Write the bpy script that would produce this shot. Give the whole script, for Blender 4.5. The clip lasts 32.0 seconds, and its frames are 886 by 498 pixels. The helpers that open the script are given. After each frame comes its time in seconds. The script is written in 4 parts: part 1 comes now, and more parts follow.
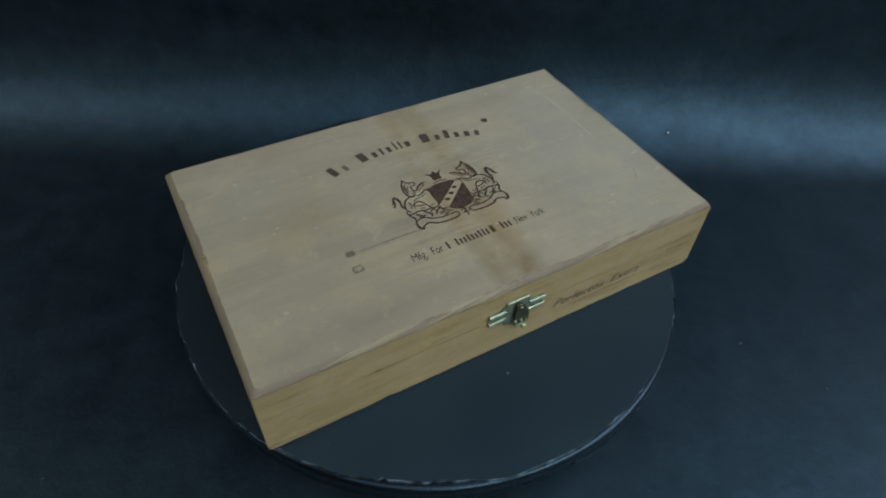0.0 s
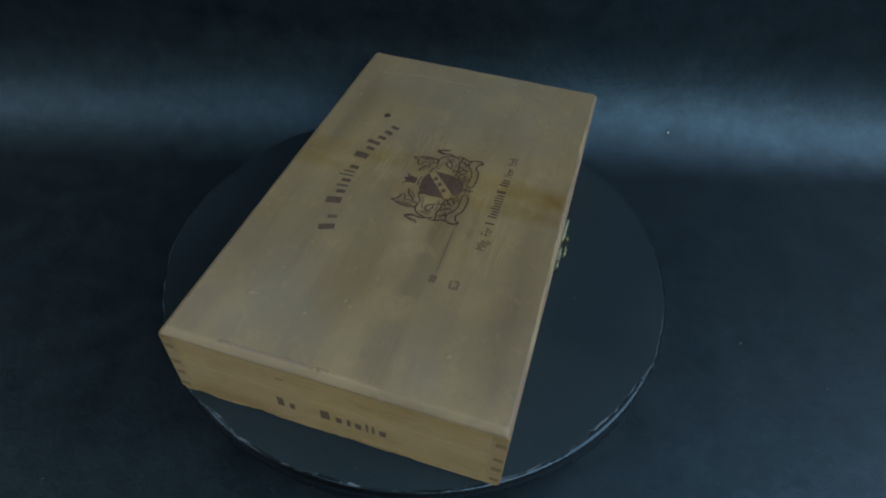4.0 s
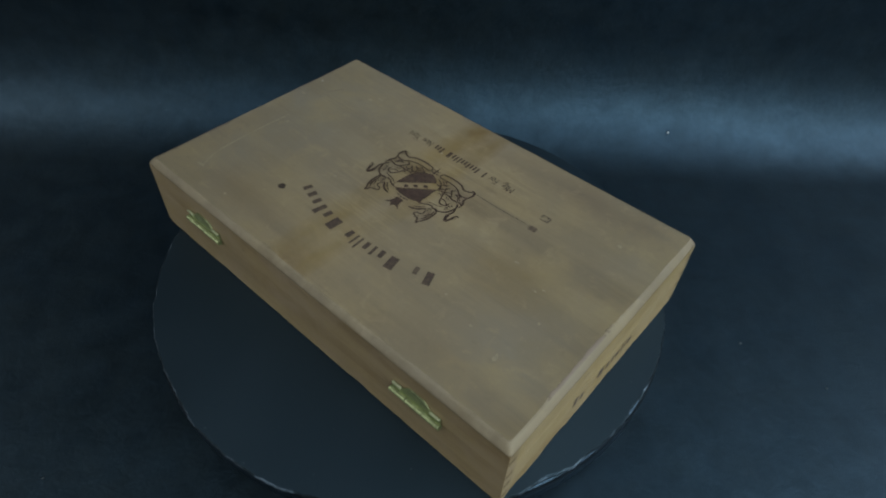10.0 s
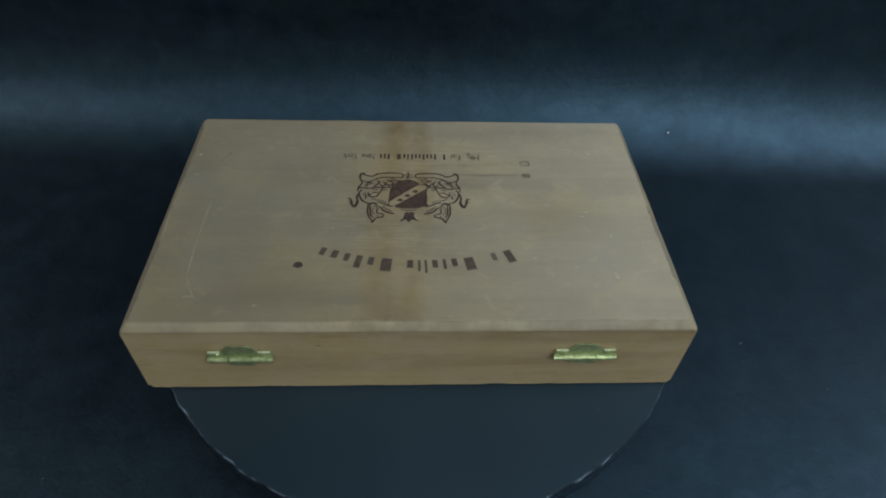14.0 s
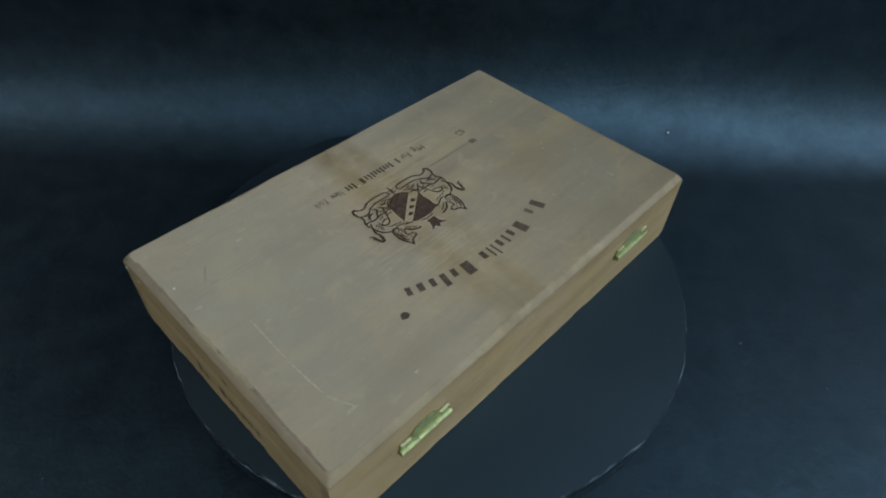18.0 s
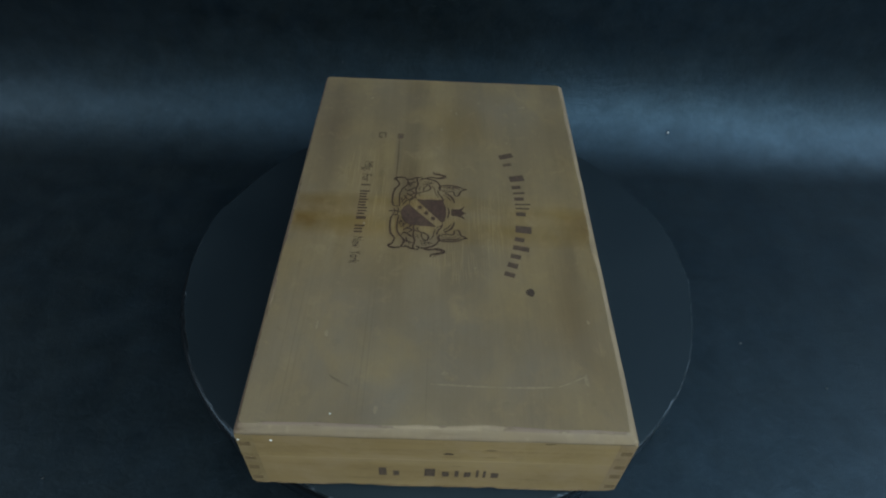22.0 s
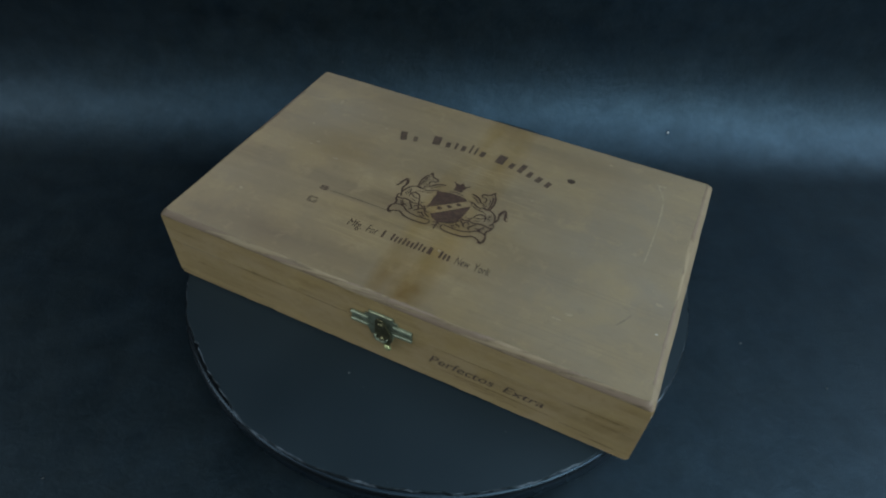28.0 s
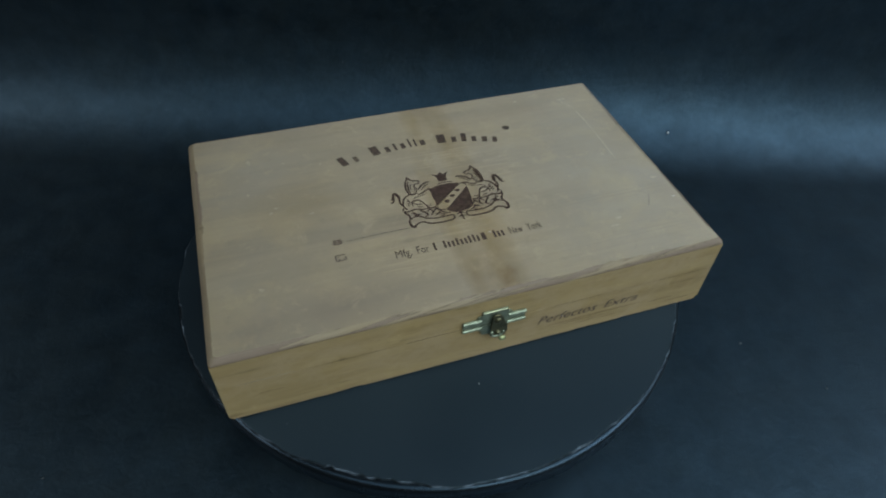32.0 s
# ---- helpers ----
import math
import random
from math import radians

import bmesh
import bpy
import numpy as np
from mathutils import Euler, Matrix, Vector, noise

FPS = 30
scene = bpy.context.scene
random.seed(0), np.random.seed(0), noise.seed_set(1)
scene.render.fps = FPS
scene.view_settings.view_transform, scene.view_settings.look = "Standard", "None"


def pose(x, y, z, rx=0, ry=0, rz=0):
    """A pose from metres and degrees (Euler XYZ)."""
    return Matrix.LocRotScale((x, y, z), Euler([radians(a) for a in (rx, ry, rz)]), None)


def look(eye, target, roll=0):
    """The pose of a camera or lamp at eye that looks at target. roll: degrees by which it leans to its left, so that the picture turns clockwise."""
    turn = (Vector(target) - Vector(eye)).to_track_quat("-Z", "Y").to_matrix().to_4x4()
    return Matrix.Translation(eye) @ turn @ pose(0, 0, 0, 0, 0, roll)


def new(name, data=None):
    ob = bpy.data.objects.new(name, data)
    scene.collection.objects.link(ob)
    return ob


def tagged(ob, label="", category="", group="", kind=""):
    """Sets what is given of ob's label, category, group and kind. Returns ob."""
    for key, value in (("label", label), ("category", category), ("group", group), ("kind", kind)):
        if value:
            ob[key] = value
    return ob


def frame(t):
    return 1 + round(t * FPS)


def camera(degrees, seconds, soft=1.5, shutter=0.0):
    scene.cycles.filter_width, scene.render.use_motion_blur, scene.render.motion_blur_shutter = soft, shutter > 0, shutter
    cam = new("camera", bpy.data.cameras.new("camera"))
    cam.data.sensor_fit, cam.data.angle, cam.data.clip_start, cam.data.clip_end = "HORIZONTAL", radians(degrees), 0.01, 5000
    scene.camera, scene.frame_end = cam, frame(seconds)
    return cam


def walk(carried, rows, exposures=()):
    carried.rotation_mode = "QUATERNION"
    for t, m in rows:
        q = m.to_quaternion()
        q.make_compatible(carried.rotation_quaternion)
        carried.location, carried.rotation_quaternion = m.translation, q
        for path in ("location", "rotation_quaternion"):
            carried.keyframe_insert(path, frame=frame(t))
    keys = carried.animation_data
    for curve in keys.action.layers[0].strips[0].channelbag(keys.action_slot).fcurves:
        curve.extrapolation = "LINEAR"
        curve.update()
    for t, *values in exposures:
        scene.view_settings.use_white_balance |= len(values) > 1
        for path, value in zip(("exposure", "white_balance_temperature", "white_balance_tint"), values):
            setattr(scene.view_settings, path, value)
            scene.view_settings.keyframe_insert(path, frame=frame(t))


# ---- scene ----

from itertools import product

# ---------------------------------------------------------------- camera and motion numbers
cam = camera(70.869, 32.0, soft=2.1)
EYE = Vector((0.0, -0.22952, 0.24715))
AIM = EYE + Vector((0.023089, 0.691847, -0.721674))
STILL = look(EYE, AIM, 3.003)
walk(cam, [(0.0, STILL), (32.0, STILL)], [(0.0, 0.0, 6500, 10), (32.0, 0.0, 6500, 10)])

TURN_START, TURN_RATE = 29.2845, 10.92013   # degrees, degrees a second
BOX_X, BOX_Y = 0.00756, 0.00604             # the box's centre on the disc
BOX_L, BOX_W, BOX_H = 0.2360, 0.1450, 0.0437
DISC_X, DISC_Y, DISC_R, DISC_T = 0.0040, 0.0062, 0.1333, 0.0125
FLOOR_Z = -0.036
BOX_FOOT = -0.0008                          # the disc's top

# ---------------------------------------------------------------- world and light
world = bpy.data.worlds.new("world")
world.use_nodes = True
scene.world = world
bg = world.node_tree.nodes["Background"]
bg.inputs["Color"].default_value = (0.55, 0.72, 1.0, 1)
bg.inputs["Strength"].default_value = 0.012


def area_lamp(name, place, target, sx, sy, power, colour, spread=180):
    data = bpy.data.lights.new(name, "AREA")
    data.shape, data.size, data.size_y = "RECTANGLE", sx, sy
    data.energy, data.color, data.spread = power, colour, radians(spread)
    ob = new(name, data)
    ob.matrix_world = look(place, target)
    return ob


area_lamp("wide_window_light", (0.28, -0.46, 1.08), (0.0, 0.0, 0.0), 1.9, 1.00, 7.8, (0.76, 0.93, 1.0))
area_lamp("front_room_light", (0.62, -1.05, 0.85), (0.0, 0.0, 0.0), 1.0, 0.6, 11.0, (0.85, 0.96, 0.93))
# no lamp known here: unseen fill added to brighten left faces and floor
area_lamp("west_fill_light", (-1.08, -0.34, 0.64), (0.0, 0.0, 0.0), 0.8, 0.8, 4.8, (0.92, 0.96, 0.93))
area_lamp("side_window_light", (0.84, -0.22, 0.56), (0.10, -0.08, 0.0), 0.80, 0.60, 1.55, (0.78, 0.93, 1.0), 80)


# ---------------------------------------------------------------- material helpers
def material(name):
    m = bpy.data.materials.new(name)
    m.use_nodes = True
    nt = m.node_tree
    return m, nt, nt.nodes["Principled BSDF"]


def put(nt, kind, **inputs):
    n = nt.nodes.new(kind)
    for k, v in inputs.items():
        n.inputs[k.replace("_", " ")].default_value = v
    return n


def coords(nt, scale=(1, 1, 1), place=(0, 0, 0), turn=(0, 0, 0)):
    tc = nt.nodes.new("ShaderNodeTexCoord")
    mp = nt.nodes.new("ShaderNodeMapping")
    mp.inputs["Scale"].default_value = scale
    mp.inputs["Location"].default_value = place
    mp.inputs["Rotation"].default_value = turn
    nt.links.new(tc.outputs["Object"], mp.inputs["Vector"])
    return mp.outputs["Vector"]


def grain(nt, vec, scale, detail=6.0, rough=0.6, distort=0.0):
    n = put(nt, "ShaderNodeTexNoise", Scale=scale, Detail=detail, Roughness=rough, Distortion=distort)
    nt.links.new(vec, n.inputs["Vector"])
    return n.outputs["Fac"]


def ramp(nt, fac, stops):
    r = nt.nodes.new("ShaderNodeValToRGB")
    el = r.color_ramp.elements
    while len(el) < len(stops):
        el.new(0.5)
    for e, (pos, c) in zip(el, stops):
        e.position = pos
        e.color = (*c, 1) if len(c) == 3 else c
    nt.links.new(fac, r.inputs["Fac"])
    return r.outputs["Color"]


def mix(nt, fac, a, b, mode="MIX"):
    n = nt.nodes.new("ShaderNodeMix")
    n.data_type, n.blend_type = "RGBA", mode
    for sock, v in ((n.inputs[0], fac), (n.inputs[6], a), (n.inputs[7], b)):
        if isinstance(v, (int, float)):
            sock.default_value = v
        elif isinstance(v, tuple):
            sock.default_value = (*v, 1)
        else:
            nt.links.new(v, sock)
    return n.outputs[2]


def maths(nt, op, a, b=0.0, clamp=False):
    n = nt.nodes.new("ShaderNodeMath")
    n.operation, n.use_clamp = op, clamp
    for sock, v in zip(n.inputs, (a, b)):
        if isinstance(v, (int, float)):
            sock.default_value = v
        else:
            nt.links.new(v, sock)
    return n.outputs[0]


def bump(nt, bsdf, height, strength, distance):
    b = put(nt, "ShaderNodeBump", Strength=strength, Distance=distance)
    nt.links.new(height, b.inputs["Height"])
    nt.links.new(b.outputs["Normal"], bsdf.inputs["Normal"])


def blot(nt, x, y, rx, ry, turn=0.0):
    """A soft round stain, 1 in its middle and 0 outside, with a ragged outline."""
    vec = coords(nt, (1 / rx, 1 / ry, 0.001), (-x / rx, -y / ry, 0))
    jag = put(nt, "ShaderNodeTexNoise", Scale=1.4, Detail=5.0)
    nt.links.new(vec, jag.inputs["Vector"])
    shift = nt.nodes.new("ShaderNodeVectorMath")
    shift.operation = "MULTIPLY_ADD"
    nt.links.new(jag.outputs["Color"], shift.inputs[0])
    shift.inputs[1].default_value = (1.0, 1.0, 0)
    nt.links.new(vec, shift.inputs[2])
    off = nt.nodes.new("ShaderNodeVectorMath")
    off.operation = "SUBTRACT"
    nt.links.new(shift.outputs[0], off.inputs[0])
    off.inputs[1].default_value = (0.5, 0.5, 0)
    g = nt.nodes.new("ShaderNodeTexGradient")
    g.gradient_type = "SPHERICAL"
    nt.links.new(off.outputs[0], g.inputs["Vector"])
    return g.outputs["Fac"]


def satin_gloss(nt, bsdf, amount):
    """The fibres along x spread the gloss across the grain and tint it."""
    across = put(nt, "ShaderNodeCombineXYZ", Y=1.0)
    turn = nt.nodes.new("ShaderNodeVectorTransform")
    turn.vector_type, turn.convert_from, turn.convert_to = "VECTOR", "OBJECT", "WORLD"
    nt.links.new(across.outputs[0], turn.inputs[0])
    nt.links.new(turn.outputs[0], bsdf.inputs["Tangent"])
    bsdf.inputs["Anisotropic"].default_value = amount
    bsdf.inputs["Specular IOR Level"].default_value = 0.95
    bsdf.inputs["IOR"].default_value = 1.82
    bsdf.inputs["Specular Tint"].default_value = (1.0, 0.89, 0.79, 1)


def wood(name, dark, mid, light, along="x", gloss=0.5, grime=0.0, grime_colour=(0.2, 0.19, 0.17), stains=(), streak=1.0, satin=0.0, strokes=0.28, lines=(), combs=(), mottle=0.0, crisp=0.20):
    """Old box wood with the grain along one axis, pores, streaks, grime and stains."""
    m, nt, bsdf = material(name)
    long, short = 9.0, 190.0
    scale = {"x": (long, short, short), "y": (short, long, short)}[along]
    fine = grain(nt, coords(nt, scale), 2.2, 7.0, 0.65, 0.3)
    wide = grain(nt, coords(nt, tuple(s * 0.22 for s in scale), (3.1, 1.7, 0.4)), 1.6, 4.0, 0.55, 0.8)
    both = maths(nt, "ADD", maths(nt, "MULTIPLY", fine, 0.45 * streak), maths(nt, "MULTIPLY", wide, 1 - 0.45 * streak))
    col = ramp(nt, both, [(0.50 - crisp, dark), (0.50, mid), (0.50 + crisp, light)])
    pores = grain(nt, coords(nt, tuple(s * v for s, v in zip(scale, (5, 5, 5)))), 1.0, 3.0, 0.7)
    col = mix(nt, ramp(nt, pores, [(0.30, (0.55, 0.55, 0.55)), (0.42, (0, 0, 0))]), col, dark)
    marks_vec = coords(nt, tuple(q * v for q, v in zip(scale, (2.2, 0.9, 0.9))), (1.1, 0.3, 2.0))
    col = mix(nt, ramp(nt, grain(nt, marks_vec, 1.0, 3.0, 0.6, 0.4), [(0.60, (0, 0, 0)), (0.70, (strokes,) * 3)]), col, tuple(0.55 * c for c in dark))
    if grime:
        blotch = grain(nt, coords(nt, (1, 1.3, 1), (0.8, 0.4, 0)), 58.0, 7.0, 0.7)
        col = mix(nt, ramp(nt, blotch, [(0.42, (0, 0, 0)), (0.66, (0.5 * grime,) * 3)]), col, tuple(0.82 * c for c in mid))
        patch = grain(nt, coords(nt, (1, 1, 1), (0.3, 0.1, 0)), 17.0, 6.0, 0.62)
        col = mix(nt, ramp(nt, patch, [(0.35, (0, 0, 0)), (0.68, (grime,) * 3)]), col, grime_colour)
        specks = grain(nt, coords(nt, (1, 1, 1), (1.3, 0.1, 0)), 160.0, 2.0, 0.5)
        col = mix(nt, ramp(nt, specks, [(0.66, (0, 0, 0)), (0.74, (0.3, 0.3, 0.3))]), col, light)
    soaked = None
    for x, y, rx, ry, amount, colour in stains:
        f = maths(nt, "MULTIPLY", blot(nt, x, y, rx, ry), amount, True)
        col = mix(nt, f, col, colour)
        if colour in (BROWN_STAIN, AMBER_STAIN):
            soaked = f if soaked is None else maths(nt, "MAXIMUM", soaked, f)
    if mottle:
        # cool smudges and warm patches, coarse and fine
        smudge = grain(nt, coords(nt, (1, 1.25, 1), (5.2, 0.7, 0)), 30.0, 8.0, 0.72, 0.4)
        col = mix(nt, ramp(nt, smudge, [(0.44, (0, 0, 0)), (0.66, (0.8 * mottle,) * 3)]), col, tuple(c * k for c, k in zip(mid, (0.84, 0.88, 1.02))))
        warm = grain(nt, coords(nt, (1, 1.25, 1), (1.7, 4.1, 0)), 26.0, 8.0, 0.72, 0.4)
        col = mix(nt, ramp(nt, warm, [(0.48, (0, 0, 0)), (0.70, (0.6 * mottle,) * 3)]), col, tuple(c * k for c, k in zip(light, (1.04, 1.0, 0.86))))
        rub = grain(nt, coords(nt, (1, 1.1, 1), (2.9, 2.2, 0)), 95.0, 6.0, 0.7, 0.6)
        col = mix(nt, ramp(nt, rub, [(0.56, (0, 0, 0)), (0.70, (0.55 * mottle,) * 3)]), col, tuple(1.12 * c for c in light))
        pits = grain(nt, coords(nt, (1, 1, 1), (7.9, 1.2, 0)), 140.0, 4.0, 0.6, 0.5)
        col = mix(nt, ramp(nt, pits, [(0.61, (0, 0, 0)), (0.74, (0.26 * mottle,) * 3)]), col, tuple(0.6 * c for c in dark))
    height = both
    for x, y, rx, ry, amount in lines:
        # dark growth grooves, slightly askew; the colour also paints in their relief shading
        rake = grain(nt, coords(nt, (3.0, 980.0, 0.01), (0.3, 0.6, 0), (0, 0, radians(-3.6))), 1.0, 2.0, 0.5, 0.15)
        groove = maths(nt, "MULTIPLY", maths(nt, "MULTIPLY", blot(nt, x, y, rx, ry), amount * 1.8, True), ramp(nt, rake, [(0.54, (0, 0, 0)), (0.64, (0.8, 0.8, 0.8))]))
        col = mix(nt, groove, col, tuple(0.45 * c for c in dark))
        height = maths(nt, "SUBTRACT", height, maths(nt, "MULTIPLY", groove, 0.7))
    for x, y, rx, ry in combs:
        # fine pale saw marks along the board, a little askew; paleness paints caught light
        rake = grain(nt, coords(nt, (48.0, 900.0, 0.01), (0.7, 0.2, 0), (0, 0, radians(2.0))), 1.0, 2.0, 0.5, 0.15)
        zone = maths(nt, "MULTIPLY", blot(nt, x, y, rx, ry), 2.2, True)
        ridge = maths(nt, "MULTIPLY", zone, ramp(nt, rake, [(0.50, (0, 0, 0)), (0.62, (1, 1, 1))]))
        col = mix(nt, maths(nt, "MULTIPLY", ridge, 0.36), col, tuple(c * k for c, k in zip(light, (1.22, 1.18, 1.04))))
        height = maths(nt, "ADD", height, maths(nt, "MULTIPLY", ridge, 0.6))
    nt.links.new(col, bsdf.inputs["Base Color"])
    r = grain(nt, coords(nt), 30.0, 4.0)
    nt.links.new(ramp(nt, r, [(0.3, (gloss - 0.08,) * 3), (0.7, (gloss + 0.12,) * 3)]), bsdf.inputs["Roughness"])
    bump(nt, bsdf, height, 0.34, 0.0006)
    if satin:
        satin_gloss(nt, bsdf, satin)
        if soaked is not None:
            nt.links.new(maths(nt, "SUBTRACT", 0.95, maths(nt, "MULTIPLY", soaked, 0.36)), bsdf.inputs["Specular IOR Level"])
    return m


def side_wood(name, along, spot, tones):
    """Honey-coloured side boards: soft blotches, short broken streaks, one dark pin knot."""
    m = wood(name, *tones, along, 0.5, 0.5, tuple(0.8 * c for c in tones[1]), streak=0.55, strokes=0.24, mottle=0.55, crisp=0.15)
    nt = m.node_tree
    bsdf = nt.nodes["Principled BSDF"]
    col = bsdf.inputs["Base Color"].links[0].from_socket
    long = {"x": (38.0, 300.0, 300.0), "y": (300.0, 38.0, 300.0)}[along]
    dash = grain(nt, coords(nt, long, (0.4, 2.2, 0.9)), 1.0, 3.0, 0.6, 0.5)
    col = mix(nt, ramp(nt, dash, [(0.62, (0, 0, 0)), (0.73, (0.5, 0.5, 0.5))]), col, tuple(0.5 * c for c in tones[0]))
    patch = grain(nt, coords(nt, (1, 1, 1.6), (3.3, 0.2, 0.1)), 42.0, 7.0, 0.7, 0.5)
    col = mix(nt, ramp(nt, patch, [(0.46, (0, 0, 0)), (0.64, (0.7, 0.7, 0.7))]), col, tuple(c * k for c, k in zip(tones[1], (1.05, 1.09, 1.36))))
    pick = nt.nodes.new("ShaderNodeTexCoord")
    flat = nt.nodes.new("ShaderNodeSeparateXYZ")
    nt.links.new(pick.outputs["Object"], flat.inputs[0])
    u, v, ru, rv = spot
    du = maths(nt, "DIVIDE", maths(nt, "SUBTRACT", flat.outputs["X" if along == "x" else "Y"], u), ru)
    dv = maths(nt, "DIVIDE", maths(nt, "SUBTRACT", flat.outputs["Z"], v), rv)
    far = maths(nt, "ADD", maths(nt, "MULTIPLY", du, du), maths(nt, "MULTIPLY", dv, dv))
    col = mix(nt, maths(nt, "SUBTRACT", 0.7, far, True), col, (0.06, 0.038, 0.018))
    nt.links.new(col, bsdf.inputs["Base Color"])
    return m


HONEY = (0.172, 0.116, 0.047), (0.262, 0.190, 0.089), (0.318, 0.242, 0.130)
# end boards: HONEY made warmer, and brightened to offset the shade on them
AMBER = (0.198, 0.128, 0.050), (0.300, 0.213, 0.096), (0.362, 0.272, 0.142)
ROSY = (0.172, 0.114, 0.055), (0.256, 0.183, 0.094), (0.300, 0.224, 0.122)


def edge_wood():
    """The raw rounded edge of the lid: tan wood with slanting pinkish layers torn open."""
    m = wood("raw_rounded_edge_wood", (0.120, 0.082, 0.052), (0.200, 0.154, 0.094), (0.232, 0.182, 0.116), "x", 0.62, 0.25, streak=0.5, strokes=0.2, mottle=0.3)
    nt = m.node_tree
    bsdf = nt.nodes["Principled BSDF"]
    old = bsdf.inputs["Base Color"].links[0].from_socket
    tc = nt.nodes.new("ShaderNodeTexCoord")
    sep = nt.nodes.new("ShaderNodeSeparateXYZ")
    nt.links.new(tc.outputs["Object"], sep.inputs[0])
    slant = maths(nt, "SUBTRACT", sep.outputs["Z"], maths(nt, "MULTIPLY", sep.outputs["X"], 0.085))
    comb = nt.nodes.new("ShaderNodeCombineXYZ")
    nt.links.new(maths(nt, "MULTIPLY", sep.outputs["X"], 24.0), comb.inputs[0])
    nt.links.new(maths(nt, "MULTIPLY", slant, 500.0), comb.inputs[1])
    nt.links.new(maths(nt, "MULTIPLY", sep.outputs["Y"], 40.0), comb.inputs[2])
    layers = grain(nt, comb.outputs[0], 1.0, 4.0, 0.55, 0.3)
    col = mix(nt, ramp(nt, layers, [(0.47, (0, 0, 0)), (0.51, (0.85, 0.85, 0.85))]), old, (0.142, 0.104, 0.080))
    # dark lines paint in the shadow beneath the torn layers
    layer_shade = maths(nt, "ABSOLUTE", maths(nt, "SUBTRACT", layers, 0.48))
    col = mix(nt, ramp(nt, layer_shade, [(0.005, (0.6, 0.6, 0.6)), (0.022, (0, 0, 0))]), col, (0.055, 0.036, 0.022))
    col = mix(nt, ramp(nt, layers, [(0.38, (0.4, 0.4, 0.4)), (0.44, (0, 0, 0))]), col, (0.240, 0.190, 0.128))
    nt.links.new(col, bsdf.inputs["Base Color"])
    return m


def plain(name, colour, rough, metal=0.0, vary=0.25, scale=60.0, relief=0.1, deep=0.0003):
    m, nt, bsdf = material(name)
    n = grain(nt, coords(nt), scale, 5.0, 0.6)
    lo = tuple(c * (1 - vary) for c in colour)
    hi = tuple(min(1, c * (1 + vary)) for c in colour)
    nt.links.new(ramp(nt, n, [(0.3, lo), (0.7, hi)]), bsdf.inputs["Base Color"])
    r = grain(nt, coords(nt, place=(0.7, 0.2, 0.1)), scale * 0.4, 4.0)
    nt.links.new(ramp(nt, r, [(0.3, (max(0.02, rough - 0.08),) * 3), (0.7, (rough + 0.08,) * 3)]), bsdf.inputs["Roughness"])
    bsdf.inputs["Metallic"].default_value = metal
    bump(nt, bsdf, n, relief, deep)
    return m


def worn_ink(name, colour):
    """Brown stamping ink, rubbed thin in patches so that the wood shows through."""
    m = plain(name, colour, 0.6, vary=0.5, scale=700.0)
    nt = m.node_tree
    bsdf = nt.nodes["Principled BSDF"]
    col = bsdf.inputs["Base Color"].links[0].from_socket
    thin = grain(nt, coords(nt, place=(0.6, 0.3, 0)), 170.0, 6.0, 0.75)
    col = mix(nt, ramp(nt, thin, [(0.52, (0, 0, 0)), (0.72, (0.42, 0.42, 0.42))]), col, (0.120, 0.084, 0.050))
    nt.links.new(col, bsdf.inputs["Base Color"])
    return m


def sheet_material():
    """Matt black backdrop card with faint mottling, dust and scuffs."""
    m, nt, bsdf = material("black_backdrop_card")
    wide = grain(nt, coords(nt), 38.0, 8.0, 0.72, 0.5)
    fine = grain(nt, coords(nt, place=(0.4, 0.9, 0)), 130.0, 4.0, 0.6)
    col = ramp(nt, wide, [(0.34, (0.0012, 0.0017, 0.0015)), (0.68, (0.0052, 0.0064, 0.0057))])
    col = mix(nt, ramp(nt, fine, [(0.50, (0, 0, 0)), (0.75, (0.6, 0.6, 0.6))]), col, (0.0056, 0.0068, 0.0060))
    dust = grain(nt, coords(nt, place=(0.2, 0.5, 0)), 420.0, 1.0)
    col = mix(nt, ramp(nt, dust, [(0.77, (0, 0, 0)), (0.80, (0.5, 0.5, 0.5))]), col, (0.04, 0.045, 0.05))
    nt.links.new(col, bsdf.inputs["Base Color"])
    r = grain(nt, coords(nt, place=(2.4, 0.9, 0)), 48.0, 8.0, 0.75)
    nt.links.new(ramp(nt, r, [(0.34, (0.43,) * 3), (0.66, (0.55,) * 3)]), bsdf.inputs["Roughness"])
    bsdf.inputs["Specular Tint"].default_value = (0.36, 0.66, 1.0, 1)
    nap = grain(nt, coords(nt, place=(1.4, 3.3, 0)), 52.0, 8.0, 0.75, 0.3)
    nt.links.new(ramp(nt, nap, [(0.34, (0.61,) * 3), (0.66, (0.88,) * 3)]), bsdf.inputs["Specular IOR Level"])
    bump(nt, bsdf, grain(nt, coords(nt, place=(0.9, 1.9, 0)), 120.0, 7.0, 0.74, 0.4), 0.36, 0.0012)
    return m


